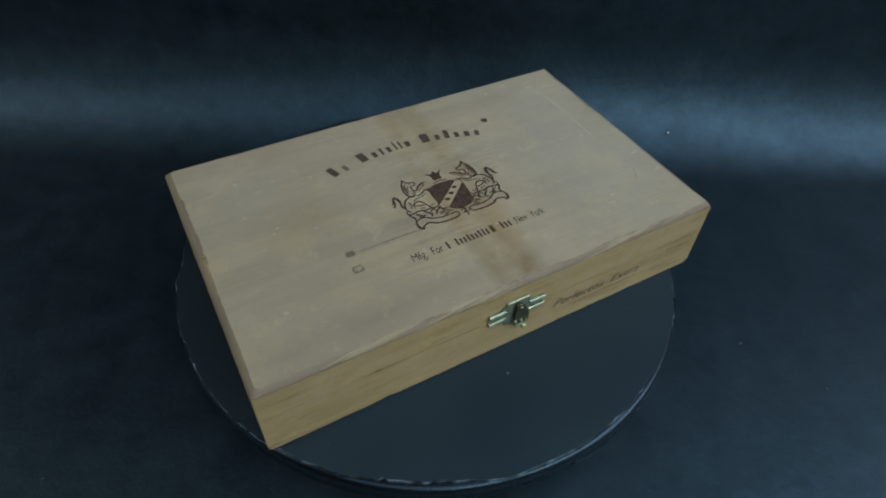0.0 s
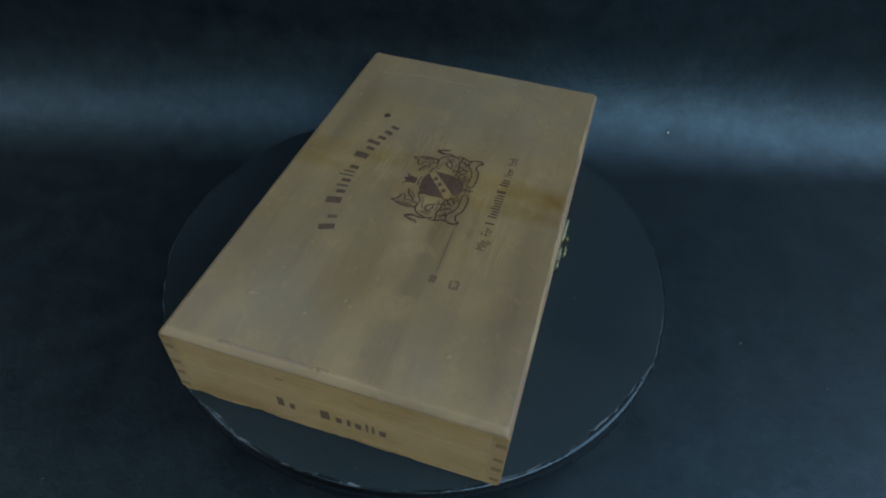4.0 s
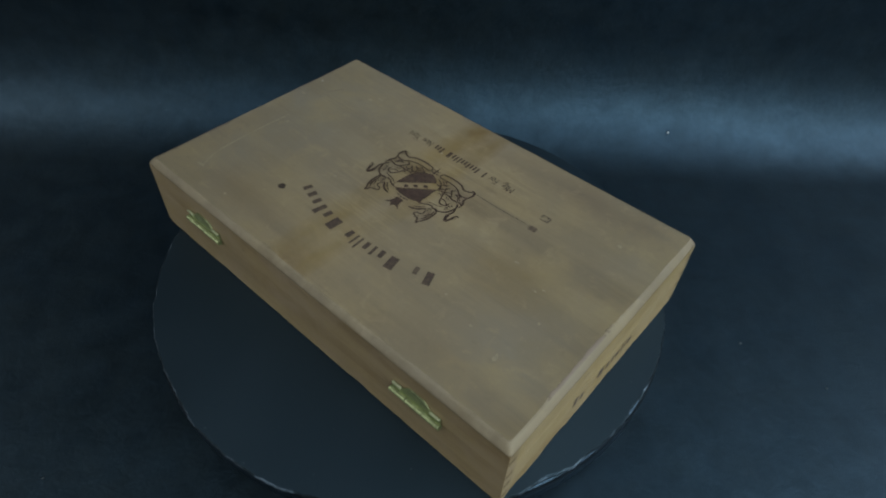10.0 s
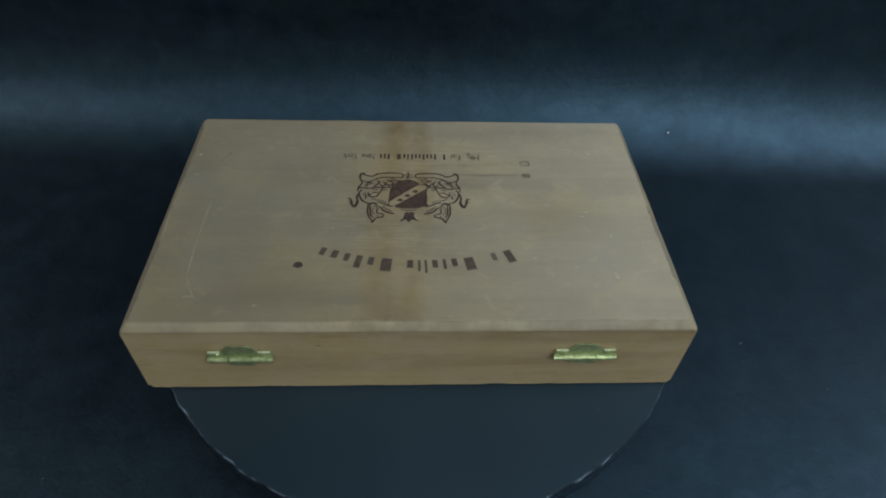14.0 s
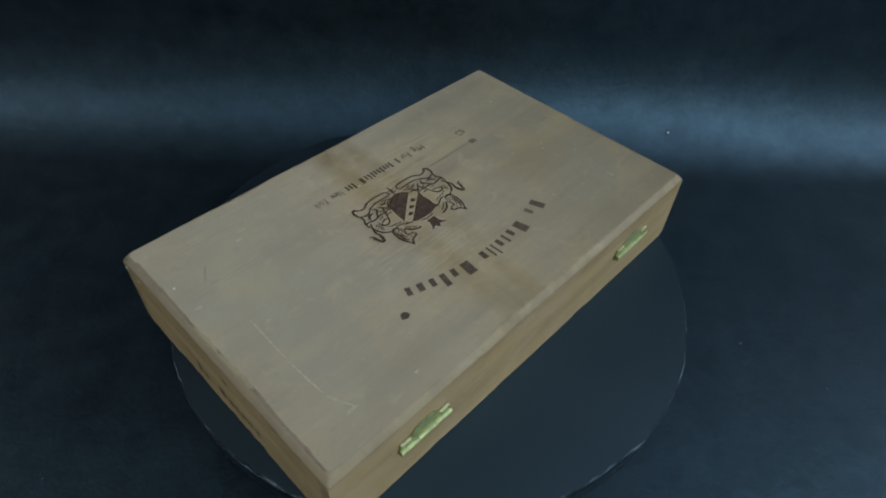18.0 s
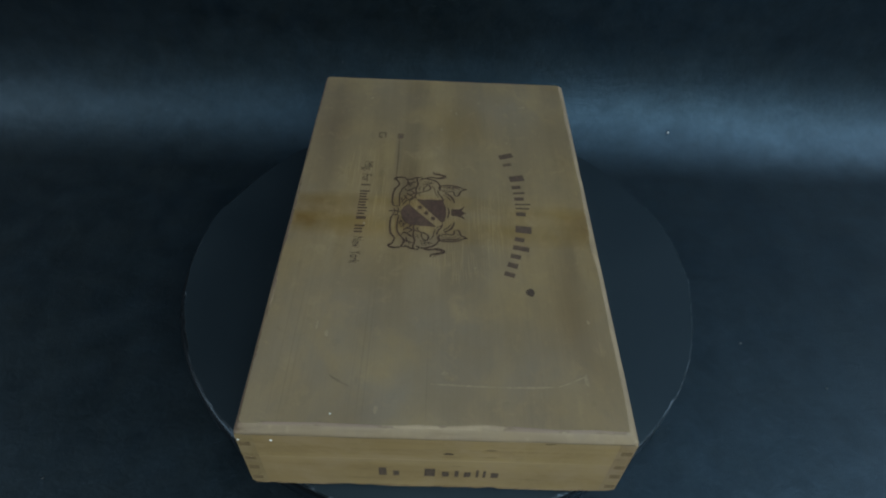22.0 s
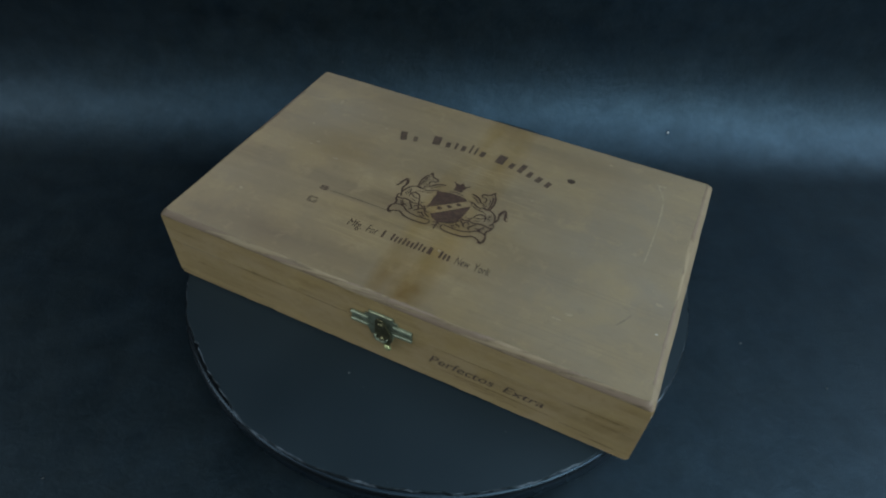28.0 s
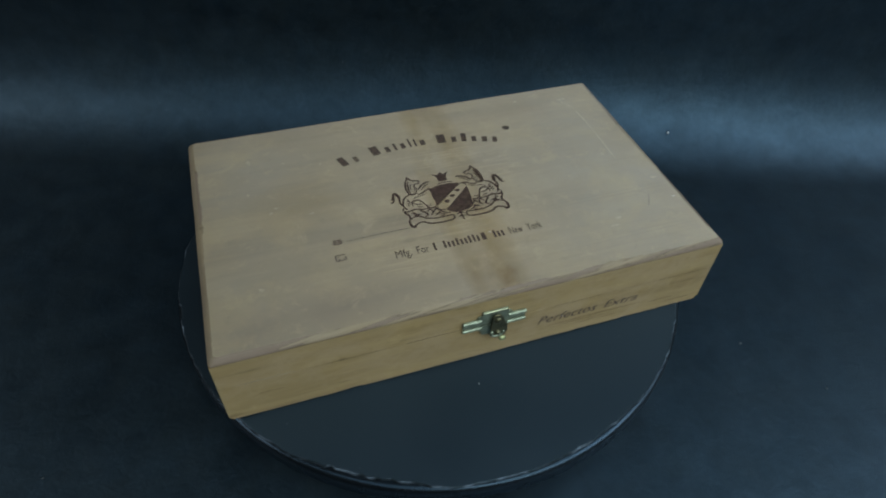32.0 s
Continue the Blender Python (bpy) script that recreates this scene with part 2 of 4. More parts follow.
def slate_material():
    m, nt, bsdf = material("dark_slate")
    wide = grain(nt, coords(nt), 14.0, 6.0, 0.6)
    fine = grain(nt, coords(nt), 260.0, 3.0, 0.6)
    col = ramp(nt, wide, [(0.3, (0.0036, 0.0056, 0.0070)), (0.7, (0.0064, 0.0092, 0.0112))])
    dust = grain(nt, coords(nt, place=(0.1, 0.2, 0)), 520.0, 1.0)
    col = mix(nt, ramp(nt, dust, [(0.76, (0, 0, 0)), (0.80, (0.4, 0.4, 0.4))]), col, (0.10, 0.11, 0.12))
    nt.links.new(col, bsdf.inputs["Base Color"])
    nt.links.new(ramp(nt, wide, [(0.3, (0.50,) * 3), (0.7, (0.58,) * 3)]), bsdf.inputs["Roughness"])
    bsdf.inputs["Specular Tint"].default_value = (0.43, 0.71, 1.0, 1)
    bsdf.inputs["Specular IOR Level"].default_value = 0.76
    bump(nt, bsdf, fine, 0.08, 0.0003)
    return m


def chip_material():
    """Broken slate edge: dark stone with pale bruises here and there."""
    m, nt, bsdf = material("chipped_slate_edge")
    bruise = grain(nt, coords(nt), 85.0, 5.0, 0.7)
    nt.links.new(ramp(nt, bruise, [(0.49, (0.006, 0.008, 0.009)), (0.62, (0.080, 0.104, 0.135))]), bsdf.inputs["Base Color"])
    bsdf.inputs["Roughness"].default_value = 0.42
    bsdf.inputs["Specular IOR Level"].default_value = 0.45
    bsdf.inputs["Specular Tint"].default_value = (0.45, 0.72, 1.0, 1)
    bump(nt, bsdf, grain(nt, coords(nt, place=(0.3, 0.8, 0.1)), 420.0, 4.0, 0.6), 0.5, 0.001)
    return m


CARD = sheet_material()
SLATE = slate_material()
CHIP = chip_material()
SIDE_BLACK = plain("black_side", (0.003, 0.0035, 0.004), 0.29)
SIDE_BLACK.node_tree.nodes["Principled BSDF"].inputs["Specular IOR Level"].default_value = 0.5
SIDE_BLACK.node_tree.nodes["Principled BSDF"].inputs["Specular Tint"].default_value = (0.40, 0.68, 1.0, 1)
BLACK = plain("black_plastic", (0.012, 0.012, 0.013), 0.45)
BROWN_STAIN = (0.082, 0.047, 0.014)
AMBER_STAIN = (0.134, 0.085, 0.021)
GREY_WEAR = (0.146, 0.128, 0.102)
TOP = wood("weathered_lid_wood", (0.092, 0.066, 0.035), (0.160, 0.119, 0.061), (0.206, 0.161, 0.092), "x", 0.62,
           0.85, (0.130, 0.108, 0.078),
           [(0.010, -0.064, 0.010, 0.020, 1.2, BROWN_STAIN), (-0.003, -0.056, 0.008, 0.028, 0.75, BROWN_STAIN),
            (0.011, -0.034, 0.012, 0.052, 1.0, AMBER_STAIN), (-0.003, -0.020, 0.008, 0.060, 0.9, AMBER_STAIN),
            (0.015, 0.042, 0.011, 0.056, 0.9, AMBER_STAIN), (0.002, 0.055, 0.007, 0.036, 0.9, AMBER_STAIN), (0.010, 0.069, 0.012, 0.010, 0.6, BROWN_STAIN),
            (-0.055, -0.060, 0.052, 0.012, 1.1, (0.090, 0.066, 0.042)), (-0.098, -0.062, 0.020, 0.014, 0.9, (0.094, 0.070, 0.046)), (-0.075, -0.030, 0.035, 0.03, 0.5, (0.108, 0.086, 0.058)),
            (-0.041, -0.0236, 0.022, 0.0022, 1.4, (0.066, 0.050, 0.036)), (-0.020, -0.0245, 0.016, 0.0030, 0.7, (0.100, 0.074, 0.044)),
            (-0.076, 0.058, 0.030, 0.010, 0.8, (0.100, 0.072, 0.040)), (0.060, 0.052, 0.035, 0.012, 0.6, (0.116, 0.084, 0.046)),
            (0.02, -0.03, 0.03, 0.012, 0.6, (0.225, 0.162, 0.076)), (0.092, -0.025, 0.045, 0.060, 0.85, GREY_WEAR),
            (-0.09, 0.04, 0.03, 0.03, 0.6, GREY_WEAR), (-0.07, 0.005, 0.03, 0.02, 0.5, AMBER_STAIN), (0.096, 0.030, 0.020, 0.035, 0.5, GREY_WEAR)],
           streak=0.62, satin=0.95, strokes=0.26, mottle=0.95, crisp=0.13,
           lines=[(0.080, -0.058, 0.070, 0.009, 0.17), (0.085, -0.029, 0.050, 0.007, 0.16), (0.085, -0.005, 0.040, 0.005, 0.14), (0.090, 0.020, 0.040, 0.005, 0.10), (-0.03, -0.020, 0.05, 0.008, 0.2)],
           combs=[(0.002, -0.031, 0.028, 0.008), (0.012, 0.022, 0.030, 0.012), (0.004, -0.006, 0.018, 0.018), (0.034, 0.008, 0.016, 0.014), (-0.030, -0.042, 0.022, 0.010)])
EDGE = edge_wood()
EDGE_END = wood("pale_worn_end_edge", (0.118, 0.087, 0.050), (0.190, 0.147, 0.093), (0.236, 0.188, 0.124), "y", 0.66, 0.6, (0.150, 0.118, 0.080), streak=0.4, strokes=0.2, mottle=0.7)
SIDE = side_wood("honey_board_wood", "x", (-0.067, 0.0239, 0.0030, 0.0012), HONEY)
BACK = side_wood("rosy_back_board_wood", "x", (0.04, 0.031, 0.0020, 0.0008), ROSY)
END = side_wood("amber_end_board_wood", "y", (0.02, 0.033, 0.0035, 0.0010), AMBER)
ENDGRAIN = plain("end_grain_wood", (0.158, 0.110, 0.055), 0.7, vary=0.4, scale=900.0)
STREAK = plain("brown_grain_streak", (0.120, 0.078, 0.036), 0.6, vary=0.5, scale=500.0)
FADED = plain("half_rubbed_ink", (0.088, 0.062, 0.044), 0.6, vary=0.5, scale=900.0)
INSIDE = plain("dark_seam_wood", (0.05, 0.035, 0.02), 0.8)
INK = worn_ink("faded_brown_ink", (0.043, 0.024, 0.018))
THIN_INK = worn_ink("thin_brown_ink", (0.052, 0.034, 0.026))
FAINT = plain("rubbed_wood", (0.205, 0.168, 0.116), 0.60, vary=0.3, scale=500.0)
BRUISE = plain("bruised_wood", (0.092, 0.070, 0.046), 0.55, vary=0.4, scale=700.0)
for rubbed in (FAINT, BRUISE):
    satin_gloss(rubbed.node_tree, rubbed.node_tree.nodes["Principled BSDF"], 0.95)
PALE = plain("scuffed_pale_wood", (0.24, 0.20, 0.14), 0.6, vary=0.3, scale=400.0)
WORN_BRASS = plain("worn_barrel_brass", (0.29, 0.32, 0.165), 0.46, 0.75, 0.35, 500.0)
BRASS = plain("tarnished_brass_sheet", (0.33, 0.36, 0.195), 0.46, 0.8, 0.35, 300.0)
# pale base colour paints in the light caught by the up-facing lips
LIP_HIGHLIGHT = plain("lip_highlight_brass", (0.66, 0.70, 0.47), 0.40, 0.72, 0.15, 300.0)
NICKEL = plain("grey_green_plated_sheet", (0.25, 0.29, 0.22), 0.52, 0.85, 0.35, 300.0)
BRONZE = plain("dark_bronze_hook", (0.10, 0.095, 0.055), 0.35, 0.8, 0.4, 400.0)
HOLE = plain("dark_knot", (0.042, 0.028, 0.020), 0.8, vary=0.7, scale=900.0)
WALL = plain("grey_room_paint", (0.11, 0.115, 0.12), 0.8)
GREY_LINT = plain("grey_lint", (0.07, 0.075, 0.08), 0.8)
LINT = plain("white_lint", (0.75, 0.78, 0.8), 0.8)


# ---------------------------------------------------------------- mesh helpers
def mesh_from(bm, name, mats):
    me = bpy.data.meshes.new(name)
    bm.normal_update()
    bm.to_mesh(me)
    bm.free()
    for m in mats if isinstance(mats, (list, tuple)) else [mats]:
        me.materials.append(m)
    return me


def part(name, bm, mat, parent, label="", smooth=False):
    """Link a bmesh as one mesh object under a thing or a part."""
    ob = new(name, mesh_from(bm, name, mat))
    ob.parent = parent
    if smooth:
        for f in ob.data.polygons:
            f.use_smooth = True
    return tagged(ob, label) if label else ob


def thing(name, label, category, group="", kind=""):
    return tagged(new(name), label, category, group, kind)


def box(bm, x0, x1, y0, y1, z0, z1, bevel=0.0):
    vs = [bm.verts.new(v) for v in product((x0, x1), (y0, y1), (z0, z1))]
    fs = []
    for a in ((0, 1, 3, 2), (4, 6, 7, 5), (0, 4, 5, 1), (2, 3, 7, 6), (0, 2, 6, 4), (1, 5, 7, 3)):
        fs.append(bm.faces.new([vs[i] for i in a]))
    if bevel:
        bmesh.ops.bevel(bm, geom=list({e for f in fs for e in f.edges}), offset=bevel, segments=2, affect="EDGES", profile=0.6)
    return bm


def round_loop(lx, ly, radius, step, corner=4):
    """Points round a rectangle with rounded corners, with many points on the sides."""
    pts = []
    hx, hy = lx / 2 - radius, ly / 2 - radius
    for k, (sx, sy) in enumerate(((1, 1), (-1, 1), (-1, -1), (1, -1))):
        for i in range(corner + 1):
            a = (k + i / corner) * math.pi / 2
            pts.append((sx * hx + radius * math.cos(a), sy * hy + radius * math.sin(a)))
    out = []
    for (ax, ay), (bx, by) in zip(pts, pts[1:] + pts[:1]):
        n = max(1, round(math.hypot(bx - ax, by - ay) / step))
        out += [(ax + (bx - ax) * i / n, ay + (by - ay) * i / n) for i in range(n)]
    return out


def tube(bm, path, radius, sides=8):
    """A round rod along a path of points."""
    rings = []
    path = [Vector(q) for q in path]
    for i, q in enumerate(path):
        d = (path[min(i + 1, len(path) - 1)] - path[max(i - 1, 0)]).normalized()
        u = d.orthogonal().normalized()
        if rings and abs(d.dot(Vector((0, 0, 1)))) < 0.99:
            u = d.cross(Vector((0, 0, 1))).normalized()
        elif abs(d.dot(Vector((0, 0, 1)))) < 0.99:
            u = d.cross(Vector((0, 0, 1))).normalized()
        v = d.cross(u)
        r = radius[i] if isinstance(radius, (list, tuple)) else radius
        rings.append([bm.verts.new(q + r * (math.cos(a) * u + math.sin(a) * v)) for a in [2 * math.pi * k / sides for k in range(sides)]])
    for a, b in zip(rings, rings[1:]):
        for k in range(sides):
            bm.faces.new((a[k], a[(k + 1) % sides], b[(k + 1) % sides], b[k]))
    bm.faces.new(rings[0][::-1])
    bm.faces.new(rings[-1])
    return bm


def spline(pts, n=6):
    """A smooth curve through a few points."""
    pts = [Vector((*q, 0)) if len(q) == 2 else Vector(q) for q in pts]
    ext = [2 * pts[0] - pts[1]] + pts + [2 * pts[-1] - pts[-2]]
    out = []
    for a, b, c, d in zip(ext, ext[1:], ext[2:], ext[3:]):
        for i in range(n):
            s = i / n
            out.append(0.5 * (2 * b + (c - a) * s + (2 * a - 5 * b + 4 * c - d) * s * s + (3 * b - a - 3 * c + d) * s ** 3))
    return out + [pts[-1]]


def lift(bm):
    """A hair's height that grows from stroke to stroke, so that no two lie in one plane."""
    return 1.2e-6 * len(bm.faces) ** 0.8


def stroke(bm, pts, width, ends=0.3, to=None, smooth=True):
    """A flat pen stroke along a curve, thinner at its ends."""
    line = spline(pts) if smooth else [Vector((*q, 0)) for q in pts]
    up = lift(bm) / (to.median_scale if to else 1)
    prev = None
    for i, q in enumerate(line):
        d = line[min(i + 1, len(line) - 1)] - line[max(i - 1, 0)]
        side = Vector((-d.y, d.x, 0)).normalized()
        s = i / (len(line) - 1)
        w = width / 2 * (ends + (1 - ends) * math.sin(math.pi * s) ** 0.5) * (0.85 + 0.3 * noise.noise(q * 900))
        a, b = q + side * w, q - side * w
        a.z = b.z = up
        if to:
            a, b = to @ a, to @ b
        cur = bm.verts.new(a), bm.verts.new(b)
        if prev:
            bm.faces.new((prev[0], prev[1], cur[1], cur[0]))
        prev = cur


def blob(bm, pts, to=None):
    vs = [bm.verts.new(to @ Vector((*q, 0)) if to else Vector((*q, 0))) for q in pts]
    f = bm.faces.new(vs)
    f.normal_update()
    return f


def lettering(name, text, x, y, width, height, to, mat, parent, shear=0.0, bold=0.0):
    """Printed words in the built-in font, fitted to a width and capital height."""
    cu = bpy.data.curves.new(name, "FONT")
    cu.body, cu.shear, cu.resolution_u, cu.offset = text, shear, 3, bold
    ob = new(name, cu)
    me = bpy.data.meshes.new_from_object(ob.evaluated_get(bpy.context.evaluated_depsgraph_get()))
    bpy.data.objects.remove(ob)
    xs = [v.co.x for v in me.vertices]
    x0, x1 = min(xs), max(xs)
    k = width / (x1 - x0)
    for v in me.vertices:
        v.co = to @ Vector((x + (v.co.x - x0) * k, y + v.co.y * height / 0.69, 0))
    me.materials.append(mat)
    out = new(name, me)
    out.parent = parent
    return out


# ---------------------------------------------------------------- the setting
def backdrop():
    """One black card that lies flat, curves up and stands behind the turntable."""
    prof = [(-1.0 + 0.05 * i, FLOOR_Z) for i in range(int((1.0 + COVE_Y) / 0.05) + 1)]
    prof = [q for q in prof if q[0] < COVE_Y - 0.01]
    y, z, steps = COVE_Y, FLOOR_Z, 48
    for i in range(steps + 1):
        prof.append((y, z))
        a = COVE_TILT * (i + 0.5) / steps
        r = COVE_R * (1 + 1.6 * max(0.0, a - 0.9) ** 1.2)      # the card sags in a tighter curve low down
        y, z = y + r * math.cos(a) * COVE_TILT / steps, z + r * math.sin(a) * COVE_TILT / steps
    y, z = prof[-1]
    for i in range(1, 6):
        prof.append((y + 0.04 * i * math.cos(COVE_TILT), z + 0.04 * i * math.sin(COVE_TILT)))
    bm = bmesh.new()
    xs = [-1.1 + 0.05 * i for i in range(45)]
    grid = []
    for y, z in prof:
        row = []
        for x in xs:
            w = 0.0012 * noise.noise(Vector((x * 5, y * 7 + z * 7, 0.3)))
            row.append(bm.verts.new((x, y, z + (w if y > 0.3 or y < -0.3 else w * 0.3))))
        grid.append(row)
    for a, b in zip(grid, grid[1:]):
        for i in range(len(xs) - 1):
            bm.faces.new((a[i], a[i + 1], b[i + 1], b[i]))
    ob = tagged(new("backdrop", mesh_from(bm, "backdrop", CARD)), "matt black card sweep curving up behind the turntable", "backdrop", kind="structure")
    for f in ob.data.polygons:
        f.use_smooth = True
    mod = ob.modifiers.new("thickness", "SOLIDIFY")
    mod.thickness, mod.offset = 0.0015, -1.0


COVE_Y, COVE_R, COVE_TILT = 0.1155, 0.059, radians(94)
backdrop()


def room():
    for name, dims in (("floor", (-1.6, 1.6, -1.6, 1.6, FLOOR_Z - 0.06, FLOOR_Z - 0.004)),
                       ("ceiling", (-1.6, 1.6, -1.6, 1.6, 1.9, 1.96)),
                       ("wall_north", (-1.6, 1.6, 1.6, 1.66, FLOOR_Z - 0.06, 1.96)),
                       ("wall_south", (-1.6, 1.6, -1.66, -1.6, FLOOR_Z - 0.06, 1.96)),
                       ("wall_east", (1.6, 1.66, -1.66, 1.66, FLOOR_Z - 0.06, 1.96)),
                       ("wall_west", (-1.66, -1.6, -1.66, 1.66, FLOOR_Z - 0.06, 1.96))):
        bm = box(bmesh.new(), *dims)
        tagged(new(name, mesh_from(bm, name, WALL)), "plain dull grey painted room surface", name.split("_")[0], kind="structure")


room()


# ---------------------------------------------------------------- turntable and slate disc
def turntable():
    base = thing("turntable_base", "low black plastic turntable foot under the slate disc", "turntable")
    base.location = (0, 0, FLOOR_Z)
    h = -DISC_T + BOX_FOOT - 0.0001 - FLOOR_Z
    bm = bmesh.new()
    tube(bm, [(0, 0, 0.0), (0, 0, 0.002), (0, 0, h * 0.7), (0, 0, h * 0.75)], [0.093, 0.095, 0.095, 0.09], 48)
    part("foot", bm, BLACK, base)
    bm = bmesh.new()
    tube(bm, [(0, 0, h * 0.75), (0, 0, h - 0.0002)], [0.085, 0.085], 48)
    part("platter", bm, BLACK, base)


turntable()


def disc_edge(a):
    """How far the slate's broken rim stands in or out at an angle."""
    v = Vector((math.cos(a), math.sin(a), 0))
    r = 0.0011 * noise.noise(v * 2.2 + Vector((4, 1, 0))) + 0.0009 * noise.noise(v * 7) + 0.0005 * noise.noise(v * 26) + 0.0003 * noise.noise(v * 70)
    return DISC_R + r


def slate_disc():
    ob = thing("slate_disc", "round dark slate disc with a chipped rim under the cigar box", "turntable plate")
    n = 900
    angles = [2 * math.pi * i / n for i in range(n)]

    def ring(bm, radius, z):
        return [bm.verts.new((DISC_X + radius(a) * math.cos(a), DISC_Y + radius(a) * math.sin(a), z if isinstance(z, float) else z(a))) for a in angles]

    def skin(bm, loops):
        for a, b in zip(loops, loops[1:]):
            for i in range(n):
                f = bm.faces.new((a[i], a[(i + 1) % n], b[(i + 1) % n], b[i]))
                f.smooth = True

    # the black band with its rounded lip
    side = bmesh.new()
    lip = ((-0.0030, -DISC_T), (0.0, -DISC_T + 0.0006), (0.0002, -0.0046), (0.0001, -0.0034), (-0.0004, -0.0025), (-0.0012, -0.0019), (-0.0020, -0.0017), (-0.0060, -0.0016))
    skin(side, [ring(side, lambda a, d=d: DISC_R + d + 0.0004 * noise.noise(Vector((math.cos(a), math.sin(a), 1)) * 2), z) for d, z in lip])
    part("side_band", side, SIDE_BLACK, ob, "black rounded side of the disc")

    def flake(a, k):
        v = Vector((math.cos(a), math.sin(a), k * 0.7))
        f = 0.9 * noise.noise(v * 4 + Vector((0, 3, 0))) + 0.5 * noise.noise(v * 19) + 0.45 * noise.noise(v * 60) - 0.20
        return min(0.8, max(0.0, f))

    def broken(a):
        """How far whole flakes have split off the rim, leaving the black lip bare."""
        deep = 0.0
        for mid, half, depth in ((-121, 13, 0.0021), (-66, 3, 0.0009), (76, 11, 0.0016), (157, 5, 0.0011), (-178, 2.5, 0.0012), (28, 4, 0.0008), (118, 6, 0.0010)):
            u = ((math.degrees(a) - mid + 180) % 360 - 180) / half
            if abs(u) < 1:
                deep = max(deep, depth * (1 - u ** 4) * (0.85 + 0.4 * noise.noise(Vector((math.degrees(a) * 0.7, mid, 0)))))
        return deep

    # the slate sheet with its broken edge
    bm = bmesh.new()
    outer = lambda a: disc_edge(a) - 0.0004 + 0.0010 * math.cos(a - 1.54) - broken(a)
    low = ring(bm, lambda a: outer(a) - 0.0008, -0.0030)
    foot = ring(bm, outer, -0.00155)
    top = ring(bm, lambda a: outer(a) - 0.0005 - 0.0013 * flake(a, 0), 0.0)
    skin(bm, [low, foot])
    bm.faces.new(top)
    bm.faces.new(low[::-1])
    rim = bmesh.new()
    chips = [[rim.verts.new(v.co) for v in foot],
             ring(rim, lambda a: outer(a) - 0.00005 - 0.0009 * flake(a, 1), lambda a: -0.0005 - 0.0004 * flake(a, 2)),
             [rim.verts.new(v.co) for v in top]]
    skin(rim, chips)
    for f in rim.faces:
        f.smooth = False
    part("slate_plate", bm, SLATE, ob)
    bm = bmesh.new()
    bmesh.ops.create_icosphere(bm, subdivisions=1, radius=0.00023, matrix=Matrix.Translation((-0.0010, -0.0805, 0.0002)))
    part("dust_speck", bm, LINT, ob, "white dust speck")
    part("chipped_rim", rim, CHIP, ob, "broken edge of the slate with pale chips")
    return ob


DISC = slate_disc()


def lint():
    for x, y, z, r in ((0.1753, 0.1535, -0.0212, 0.00075), (0.1764, -0.0253, FLOOR_Z, 0.0006), (0.2139, -0.0529, FLOOR_Z, 0.0005),
                       (-0.1724, -0.1097, FLOOR_Z, 0.00032)):
        bm = bmesh.new()
        bmesh.ops.create_icosphere(bm, subdivisions=1, radius=r)
        for v in bm.verts:
            v.co *= 1 + 0.4 * noise.noise(v.co * 3000)
        ob = new("lint_speck", mesh_from(bm, "lint_speck", LINT if r > 0.0007 else GREY_LINT))
        ob.location = (x, y, z + r * 0.7)
        tagged(ob, "tiny pale speck of lint on black card", "lint", "lint on the backdrop")


lint()


# ---------------------------------------------------------------- the cigar box
SEAM_LO, SEAM_HI, SHOULDER = 0.02374, 0.02386, 0.0398
BOARD = 0.0062


def top_board(parent):
    """The lid's top board with its worn, rounded edge."""
    bm = bmesh.new()
    prof = [(0.0008, SHOULDER), (0.0001, SHOULDER + 0.0005), (0.0003, 0.0409), (0.0010, 0.0418), (0.0018, 0.0427), (0.0026, 0.0434)]
    loops = []
    for k, (inset, z) in enumerate(prof):
        loop = []
        for x, y in round_loop(BOX_L - 2 * inset, BOX_W - 2 * inset, 0.0016, 0.0012):
            s = 1 - 0.00018 * noise.noise(Vector((x * 60, y * 60, k * 0.35))) / 0.1 * (1 if k else 0.4)
            if y < 0.006 - BOX_W / 2:
                y -= 0.4 * inset
            loop.append(bm.verts.new((x * s, y * s, z + 0.00012 * noise.noise(Vector((x * 90, y * 90, 5 + k))))))
        loops.append(loop)
    inner = []
    for v in loops[-1]:
        front = v.co.y < -BOX_W / 2 + 0.01
        reach = 0.0016 if front else 0.0014
        d = (0.0003 if front else 0.0011 if v.co.x > BOX_L / 2 - 0.01 else 0.0006) + reach * max(0, noise.noise(v.co * 38) + 0.5 * noise.noise(v.co * 110) + 0.45 * noise.noise(v.co * 400) + 0.3 * noise.noise(v.co * 900) + 0.05)
        s = Vector((math.copysign(1, v.co.x) if abs(v.co.x) > BOX_L / 2 - 0.006 else 0, math.copysign(1, v.co.y) if abs(v.co.y) > BOX_W / 2 - 0.006 else 0, 0))
        inner.append(bm.verts.new((v.co.x - d * s.x, v.co.y - d * s.y, BOX_H)))
    loops.append(inner)
    n = len(inner)
    for a, b in zip(loops, loops[1:]):
        for i in range(n):
            f = bm.faces.new((a[i], a[(i + 1) % n], b[(i + 1) % n], b[i]))
            f.material_index = 2 if a[i].co.y > BOX_W / 2 - 0.004 or abs((a[i].co.x + b[i].co.x) / 2) > BOX_L / 2 - 0.003 and abs(a[i].co.x - a[(i + 1) % n].co.x) < abs(a[i].co.y - a[(i + 1) % n].co.y) else 1
            f.smooth = True
    bm.faces.new(inner)
    bm.faces.new(loops[0][::-1])
    return part("lid", bm, [TOP, EDGE, EDGE_END], parent, "weathered tan top board with a worn rounded edge")


